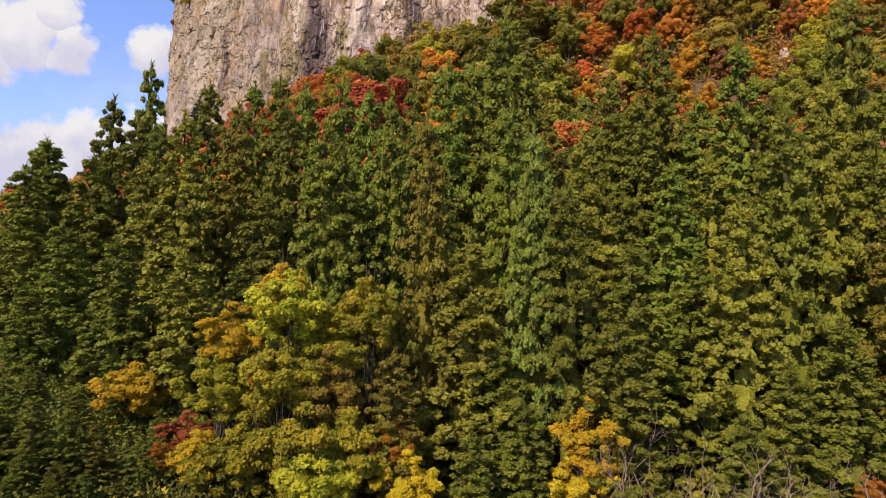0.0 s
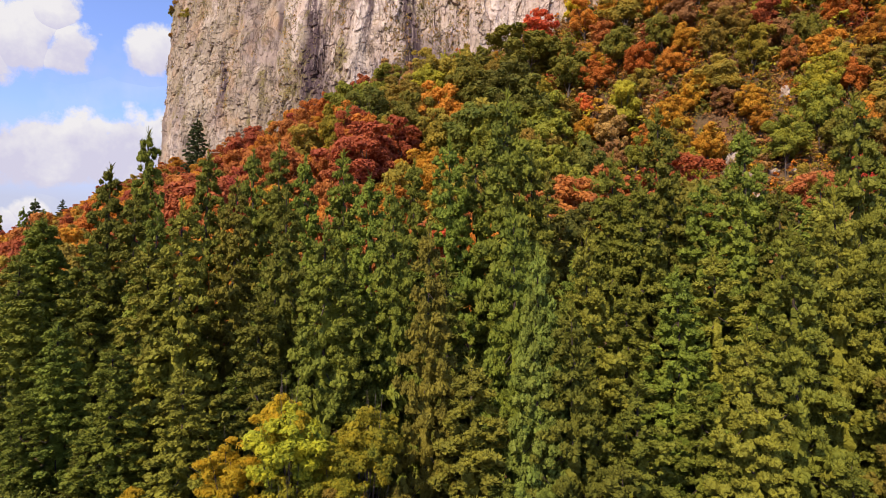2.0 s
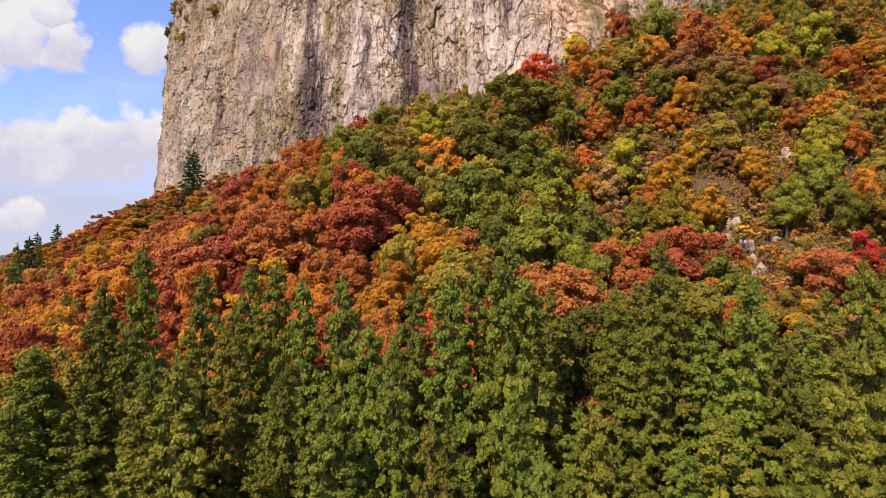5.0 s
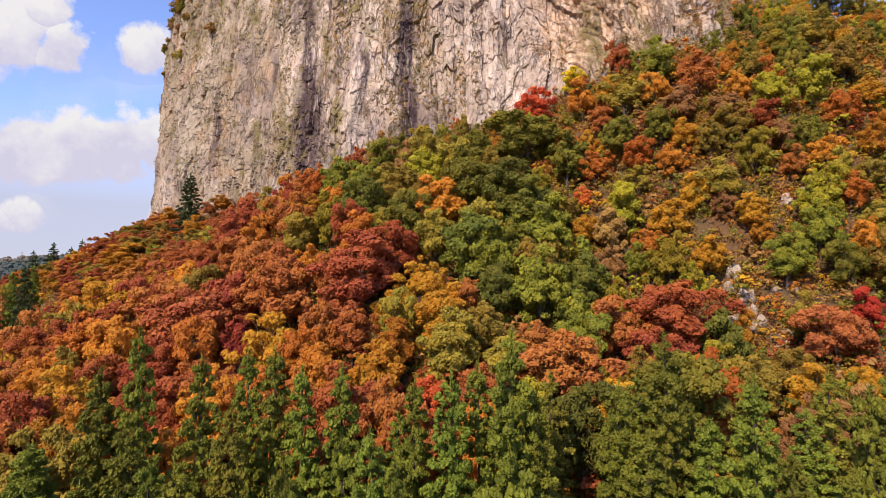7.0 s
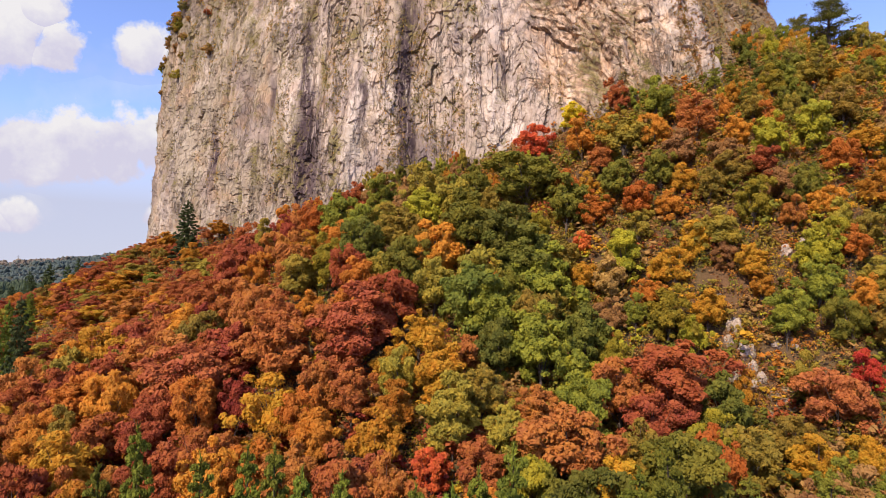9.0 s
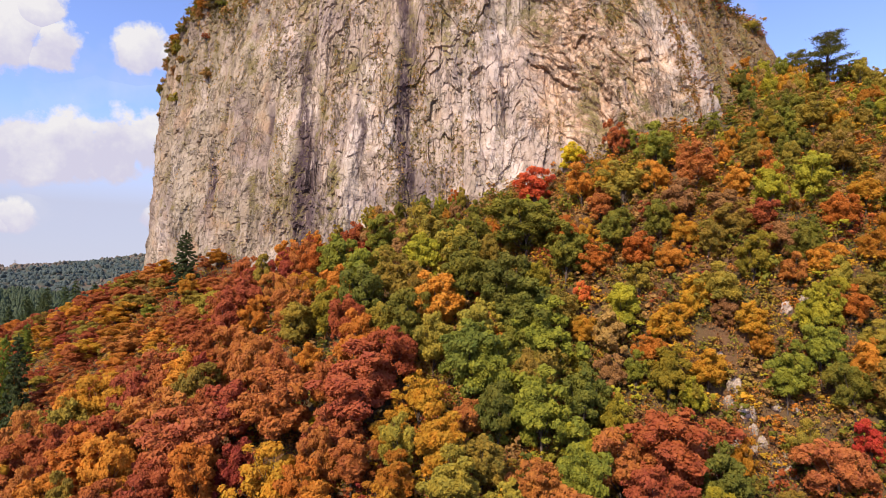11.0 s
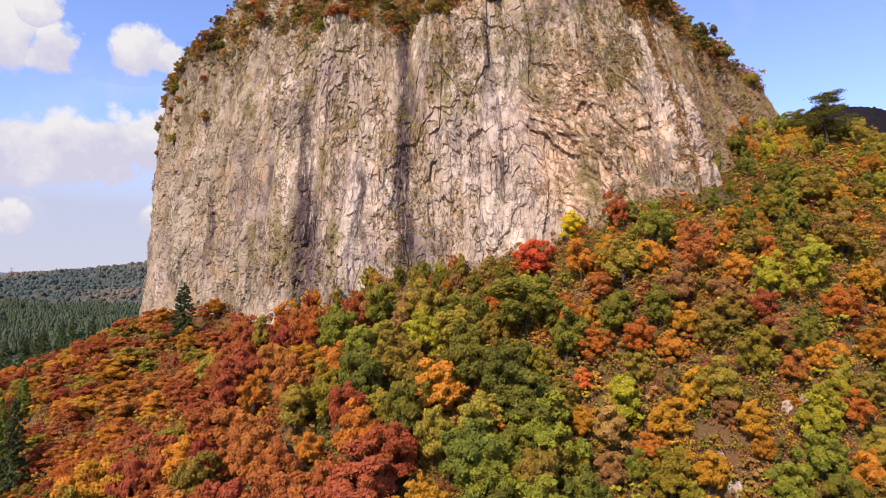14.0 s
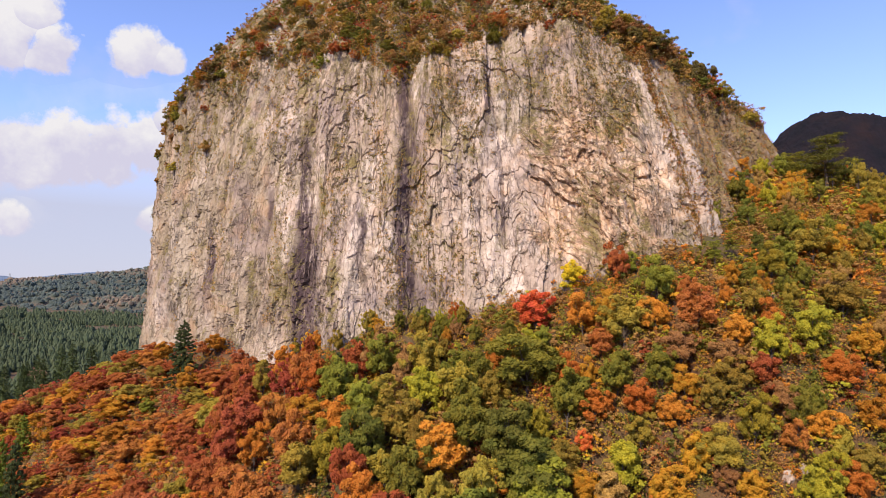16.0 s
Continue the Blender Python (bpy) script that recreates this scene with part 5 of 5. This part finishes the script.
# ---- growth on the rock ----
def on_rock(u, v):
    return rock_surface(np.asarray(u, float), np.asarray(v, float))


def rim_reach(u):
    """How far the growth hangs down over the rim."""
    return 0.08 * np.maximum(fbm(u * 1.3, 2.0, 0.0, 3, 23) + 0.15, 0) + 0.11 * np.exp(-((u - 5.75) / 0.34) ** 2) + 0.07 * np.exp(-((u - 6.9) / 0.4) ** 2) + 0.05 * np.exp(-((u - 4.0) / 0.5) ** 2)


for colour, n in (("olive", 1000), ("brown", 2600), ("rust", 300), ("moss", 2300)):
    u = rng.uniform(-3.0, 10.4, n)
    c = on_rock(u, 0.99 - rim_reach(u) * rng.random(n) + 0.30 * rng.random(n) ** 1.5)
    brush("cliff_top_scrub", c, rng.uniform(0.6, 1.5, n), 22, colour, "dense autumn scrub on the crown of the rock", 0.42)
crown_bushes = {}
for i in range(1500):
    u = np.array(dice.uniform(-2.6, 10.4))
    p = on_rock(u, 0.985 - rim_reach(u) * dice.random() + 0.40 * dice.random() ** 1.3)
    w = dice.uniform(2.6, 5.6)
    v, f = RIM_BUSH[dice.randrange(6)]
    s, t = w / 8.0, dice.uniform(0, 6.28)
    turn = np.array([[math.cos(t), -math.sin(t), 0], [math.sin(t), math.cos(t), 0], [0, 0, 1]])
    colour = dice.choice(("brown", "moss", "olive", "brown", "rust", "moss", "olive", "brown", "moss", "brown", "olive"))
    crown_bushes.setdefault(colour, []).append(((v * [s, s, s * dice.uniform(0.8, 1.2)]) @ turn.T + p - [0, 0, 0.3 * w], f))
for colour, pieces in crown_bushes.items():
    tagged(new("cliff_top_bushes", mesh_of("cliff_top_bushes", *joined(*pieces), LEAF[colour])), "wind-clipped %s bushes on the crown of the rock" % colour, "bushes", kind="stuff")
# tufts that hang on ledges and in cracks of the wall
n = 26000
u, v = rng.uniform(0.2, 10.3, n), rng.uniform(0.35, 1.0, n)
c = on_rock(u, v)
patchy = fbm(u * 2.6, c[:, 2] * 0.028, 0.0, 4, 7) + 0.5 * fbm(u * 14.0, c[:, 2] * 0.05, 3.0, 3, 9) + 0.35 * (v - 0.7)
high = smooth_step(108, 122, c[:, 2])
for x0, w in ((-10, 3.5), (8, 9.0), (43, 8.0), (27, 4.0)):
    patchy = patchy + 0.16 * high * np.exp(-((c[:, 0] - x0) / w) ** 2)
patchy = patchy + 0.22 * smooth_step(-80, -98, c[:, 0])
for x0, z0, w in ((46, 124, 9), (47, 134, 8), (-10, 84, 6), (6, 86, 8), (-36, 103, 4), (10, 134, 7), (-24, 86, 6), (22, 128, 4)):
    patchy = patchy + 0.34 * np.exp(-((c[:, 0] - x0) / w) ** 2 - ((c[:, 2] - z0) / w) ** 2)
c = c[patchy > 0.31]
for i, colour in enumerate(("moss", "brown", "moss")):
    part_of = c[i::3]
    brush("ledge_tufts", part_of, rng.uniform(0.35, 1.05, len(part_of)), 12, colour, "dry grass and moss tufts on the cliff ledges", 0.30)
# dry grass on the steep flank
for colour, n in (("brown", 3400), ("olive", 1100), ("moss", 900), ("rust", 300)):
    u, v = rng.uniform(-2.6, -0.05, n), rng.uniform(0.3, 1.0, n)
    brush("flank_grass", on_rock(u, v), rng.uniform(0.3, 0.9, n), 14, colour, "dry brown grass tufts on the steep flank of the rock", 0.26)
# trees along the rim and the left-hand shoulder
for i in range(190):
    u = dice.uniform(-2.6, 10.3)
    v = 0.965 + dice.random() ** 1.6 * 0.30
    p = on_rock(u, v)
    w = dice.uniform(2.8, 6.5)
    colour = dice.choice(("olive", "brown", "moss", "green", "olive", "brown", "dark", "gold", "rust", "moss"))
    broadleaf(float(p[0]), float(p[1]), w, 0.8 * w + 1.2, colour, float(p[2]) - 0.4)
for u, v, w, colour in ((-0.25, 1.01, 6.5, "brown"), (-0.5, 1.02, 5.5, "olive"), (-0.8, 1.01, 6.0, "rust"), (-1.05, 1.02, 5.0, "dark"), (-1.3, 1.01, 5.5, "brown"), (0.25, 1.03, 6.0, "olive"),
                        (5.1, 0.96, 6.0, "rust"), (5.35, 0.93, 5.0, "green"), (5.6, 0.96, 5.5, "olive"), (5.9, 1.0, 5.5, "brown"), (4.7, 1.0, 5.0, "dark"), (3.6, 1.0, 5.5, "brown"), (2.7, 1.0, 5.0, "olive")):
    p = on_rock(u, v)
    broadleaf(float(p[0]), float(p[1]), w, 0.9 * w + 1.2, colour, float(p[2]) - 0.6)
for i in range(64):
    u = dice.uniform(7.4, 9.9)
    p = on_rock(u, dice.uniform(0.74, 1.03))
    w = dice.uniform(2.8, 6.0)
    broadleaf(float(p[0]), float(p[1]), w, 0.95 * w + 1.0, dice.choice(("olive", "brown", "green", "dark", "olive", "brown", "rust")), float(p[2]) - 0.5)
for i in range(16):
    p = on_rock(-1.9 + 0.13 * i, dice.uniform(1.0, 1.03))
    w = dice.uniform(5.5, 8.0)
    broadleaf(float(p[0]), float(p[1]), w, 0.85 * w + 1.6, dice.choice(("moss", "brown", "brown", "olive", "moss", "dark")), float(p[2]) - 0.6)
for u, v, tall in ((4.9, 1.03, 7.0), (5.3, 1.04, 5.5), (9.0, 1.12, 7.0), (-0.7, 1.02, 7.0), (-0.9, 1.03, 6.0), (0.3, 1.12, 7.0), (8.4, 1.2, 6.0), (3.1, 1.08, 6.0)):
    p = on_rock(u, v)
    pine(float(p[0]), float(p[1]), tall, float(p[2]) - 0.4)
for i in range(14):
    p = on_rock(dice.uniform(-1.9, 8.5) if i % 2 else dice.uniform(-1.9, 0.4), dice.uniform(1.0, 1.06))
    bare_tree(float(p[0]), float(p[1]), dice.uniform(4.5, 7.5), float(p[2]) - 0.2)


# ---- pale rocks that break through the slope ----
def outcrop(x, y, z, sx, sy, sz, seed):
    bm = bmesh.new()
    bmesh.ops.create_icosphere(bm, subdivisions=4, radius=1.0)
    for vert in bm.verts:
        p = vert.co.copy()
        d = 1 + 0.35 * noise.noise(p * 1.4 + Vector((seed, 0, 0))) + 0.22 * abs(noise.noise(p * 3.7 + Vector((0, seed, 0)))) + 0.08 * noise.noise(p * 9)
        step = 0.30 * round(3 * noise.noise(Vector((p.x * 2.1, p.y * 2.1, p.z * 1.6 + seed)))) / 3
        vert.co = Vector((p.x * sx, p.y * sy, p.z * sz)) * (d + step)
    me = bpy.data.meshes.new("rock_outcrop")
    bm.to_mesh(me)
    bm.free()
    me.materials.append(ROCK)
    ob = new("rock_outcrop", me)
    ob.matrix_world = pose(x, y, z, 0, dice.uniform(-20, 20), dice.uniform(0, 360))
    return tagged(ob, "pale weathered rock breaking through the wooded slope", "rock", "rocks on the slope")


for i, (x, y, sx, sz) in enumerate(((43.4, 85.2, 1.5, 2.0), (44.1, 83.8, 1.1, 1.5), (47.3, 81.0, 1.6, 1.1), (45.3, 80.3, 1.3, 1.0), (44.4, 88.5, 1.6, 2.4), (43.6, 91.2, 1.4, 1.8),
                                   (55.3, 91.8, 1.0, 1.6), (64.9, 112.0, 1.3, 2.4), (66.4, 110.6, 1.0, 2.2), (12.5, 98.5, 1.4, 0.9), (49.5, 84.0, 1.3, 0.9), (58.0, 104.0, 1.0, 1.5))):
    for k in range(3):
        dx, dy, s = dice.uniform(-1.6, 1.6), dice.uniform(-1.2, 1.2), dice.uniform(0.35, 0.75)
        outcrop(x + dx, y + dy, base_height(x + dx, y + dy) + 0.15 * sz, sx * s, 0.8 * sx * s, sz * s * 0.9, i * 3.7 + k)


# ---- the valley beyond: far cedar woods and wooded hills ----
def far_cedars(name, places, height, label):
    """A wood of small cedars, each a ragged cone."""
    rng = np.random.default_rng(3)
    n, sides, tiers = len(places), 6, 5
    girth = rng.uniform(0.24, 0.46, len(places))
    vs, fs = [], []
    for k in range(tiers):
        lo, hi = k / tiers * 0.8 + 0.08, k / tiers * 0.8 + 0.36
        a = np.arange(sides) * 2 * np.pi / sides + rng.uniform(0, 6.28, (n, 1))
        r = (height * girth * (1 - lo) ** 0.6)[:, None] * rng.uniform(0.65, 1.2, (n, sides))
        ring = np.stack([places[:, :1] + r * np.cos(a), places[:, 1:2] + r * np.sin(a), places[:, 2:] + height[:, None] * lo * rng.uniform(0.92, 1.05, (n, sides))], -1)
        tip = places + np.stack([np.zeros(n), np.zeros(n), height * hi], 1)
        v = np.concatenate([ring, tip[:, None]], 1).reshape(-1, 3)
        i = np.arange(sides)
        f = np.stack([i, (i + 1) % sides, np.full(sides, sides)], 1)
        fs.append((np.arange(n)[:, None, None] * (sides + 1) + f + k * n * (sides + 1)).reshape(-1, 3))
        vs.append(v)
    return tagged(new(name, mesh_of(name, np.concatenate(vs), np.concatenate(fs), LEAF["far_cedar"])), label, "forest", kind="stuff")


x, y = rng.uniform(-640, -95, 26000), rng.uniform(190, 920, 26000)
ok = (x / y < -0.44) & (x / y > -0.92) & (np.hypot(x, y - 130) > 150) & (ground_height(x, y) < 9 + 0.04 * np.hypot(x, y))
ok &= fbm(x / 45, y / 45, 0.0, 3, 77) > -0.35
x, y = x[ok], y[ok]
far_cedars("valley_cedar_wood", np.stack([x, y, ground_height(x, y) - 0.5], 1), rng.uniform(5, 11, len(x)) * (1 + 0.5 * np.clip(fbm(x / 70, y / 70, 0.0, 2, 79), -0.6, 0.9)), "dark cedar forest filling the valley below the rock")
for x, y, tall in ((-172, 262, 19), (-166, 268, 21), (-155, 258, 20), (-150, 264, 17), (-182, 270, 18), (-196, 276, 19), (-206, 268, 17), (-160, 235, 15), (-148, 228, 14)):
    cedar(x, y, base_height(x, y) + tall, 6.5, "cedar_dark", FILL_CEDARS)
# the haze over the far hill is put into its wood colours
HAZED_HILLWOOD = wood_hill_material("hazed_hill_woods", [(0.060, 0.078, 0.070), (0.080, 0.096, 0.076), (0.13, 0.105, 0.080), (0.088, 0.10, 0.08), (0.16, 0.11, 0.08)], 0.009)
# the ridge's blue is air haze, painted as its base colour
HAZEWOOD = wood_hill_material("haze_blue_woods", [(0.14, 0.19, 0.27), (0.20, 0.25, 0.33)], 0.002)
# cloud shade on the mountain is painted in as a near-black base colour
SHADEWOOD = wood_hill_material("mountain_woods_painted_shade", [(0.006, 0.005, 0.010), (0.012, 0.008, 0.013), (0.020, 0.010, 0.012)], 0.02)


def range_of_hills(name, x0, x1, y0, y1, crest, material, label, seed, cols=220, rows=40, rough=5.0):
    """A wooded ridge from x0 to x1, with its crest at y1, its height along x given by crest()."""
    X, R = np.meshgrid(np.linspace(x0, x1, cols), np.linspace(0, 1, rows), indexing="xy")
    rise = np.where(R < 0.72, np.sin(R / 0.72 * np.pi / 2) ** 1.2, 1 - (R - 0.72) * 2.2)
    Y = y0 + (y1 - y0) * R + 25 * fbm(X / 160, R * 3, 0.0, 2, seed)
    Z = 20 + (crest(X) - 20) * rise + rough * fbm(X / 26, Y / 26, 0.0, 4, seed + 1, 0.8) * smooth_step(0, 0.15, R)
    ob = new(name, mesh_of(name, np.stack([X, Y, Z], -1).reshape(-1, 3), grid_faces(rows, cols), material, False))
    return tagged(ob, label, "hills", kind="structure")


def far_crowns(hill, count, lo, hi, label):
    """The trees of a far hill, small round-topped crowns that stand on it, in patches of dark conifers, mixed wood and autumn colour."""
    me = hill.data
    v = np.zeros(len(me.vertices) * 3)
    me.vertices.foreach_get("co", v)
    v = v.reshape(-1, 3)
    v = v[(v[:, 0] / v[:, 1] > -0.95) & (v[:, 0] / v[:, 1] < -0.38) & (v[:, 2] > 35)]
    rng = np.random.default_rng(21)
    p = v[rng.integers(0, len(v), count)] + rng.normal(0, 5.0, (count, 3)) * [1, 1, 0]
    patch = fbm(p[:, 0] / 130, p[:, 1] / 130, 0.0, 3, 57) + 0.25 * rng.normal(size=count)
    for colour, here, words in (("hill_dark", patch < -0.05, "dark conifers in haze-greyed colours"), ("hill", (patch >= -0.05) & (patch < 0.42), "mixed wood in haze-greyed colours"), ("hill_rust", patch >= 0.42, "rust-brown autumn wood in haze-greyed colours")):
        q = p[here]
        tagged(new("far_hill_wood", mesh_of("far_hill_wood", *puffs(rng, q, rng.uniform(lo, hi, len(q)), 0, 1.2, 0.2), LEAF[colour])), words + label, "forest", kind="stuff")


def pylon(x, y, z, height):
    """A slender lattice mast: four legs that lean together, cross braces and three pairs of arms."""
    root = new("pylon")
    root.matrix_world = pose(x, y, z)

    def bar(name, a, b, r):
        a, b = np.asarray(a, float), np.asarray(b, float)
        side = unit(np.cross(b - a, [0.3, 0.7, 0.2]))
        other = unit(np.cross(b - a, side))
        v = np.concatenate([np.stack([q + r * side, q + r * other, q - r * side, q - r * other]) for q in (a, b)])
        ob = new(name, mesh_of(name, v, grid_faces(2, 4, True), STEEL))
        ob.parent = root

    w = height * 0.09
    corners = [(w, w), (w, -w), (-w, -w), (-w, w)]
    for cx, cy in corners:
        bar("leg", (cx, cy, 0), (cx * 0.12, cy * 0.12, height), 0.28)
    for k in range(6):
        f, g = 1 - 0.88 * k / 6, 1 - 0.88 * (k + 1) / 6
        for (ax, ay), (bx, by) in zip(corners, corners[1:] + corners[:1]):
            bar("brace", (ax * f, ay * f, height * k / 6), (bx * g, by * g, height * (k + 1) / 6), 0.15)
    for h in (0.72, 0.83, 0.94):
        bar("arm", (-height * 0.14, 0, height * h), (height * 0.14, 0, height * h), 0.24)
    return tagged(root, "grey steel lattice power pylon on the far hill", "pylon")


green_hill = range_of_hills("backdrop_wooded_hill", -1900, -200, 900, 1700, lambda x: 82 + 58 * smooth_step(-1150, -560, x) + 8 * np.sin(x / 90), HAZED_HILLWOOD, "low wooded hill across the valley with patches of autumn colour, greyed for haze", 5)
range_of_hills("backdrop_blue_ridge", -4300, -500, 2600, 4200, lambda x: 190 + 25 * np.sin(x / 310) + 14 * np.sin(x / 120), HAZEWOOD, "distant mountain ridge coloured pale blue for haze", 9, rough=3.0)
range_of_hills("backdrop_dark_mountain", 380, 1900, 800, 1500, lambda x: 170 + 315 * smooth_step(540, 900, x) - 0.10 * np.maximum(x - 900, 0), SHADEWOOD, "wooded mountain behind the ridge, its shade put into the dark colour", 13, cols=380, rows=90, rough=3.5)
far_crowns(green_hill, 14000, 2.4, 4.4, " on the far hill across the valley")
pylon(-1000.0, 1430.0, 80.0, 42.0)
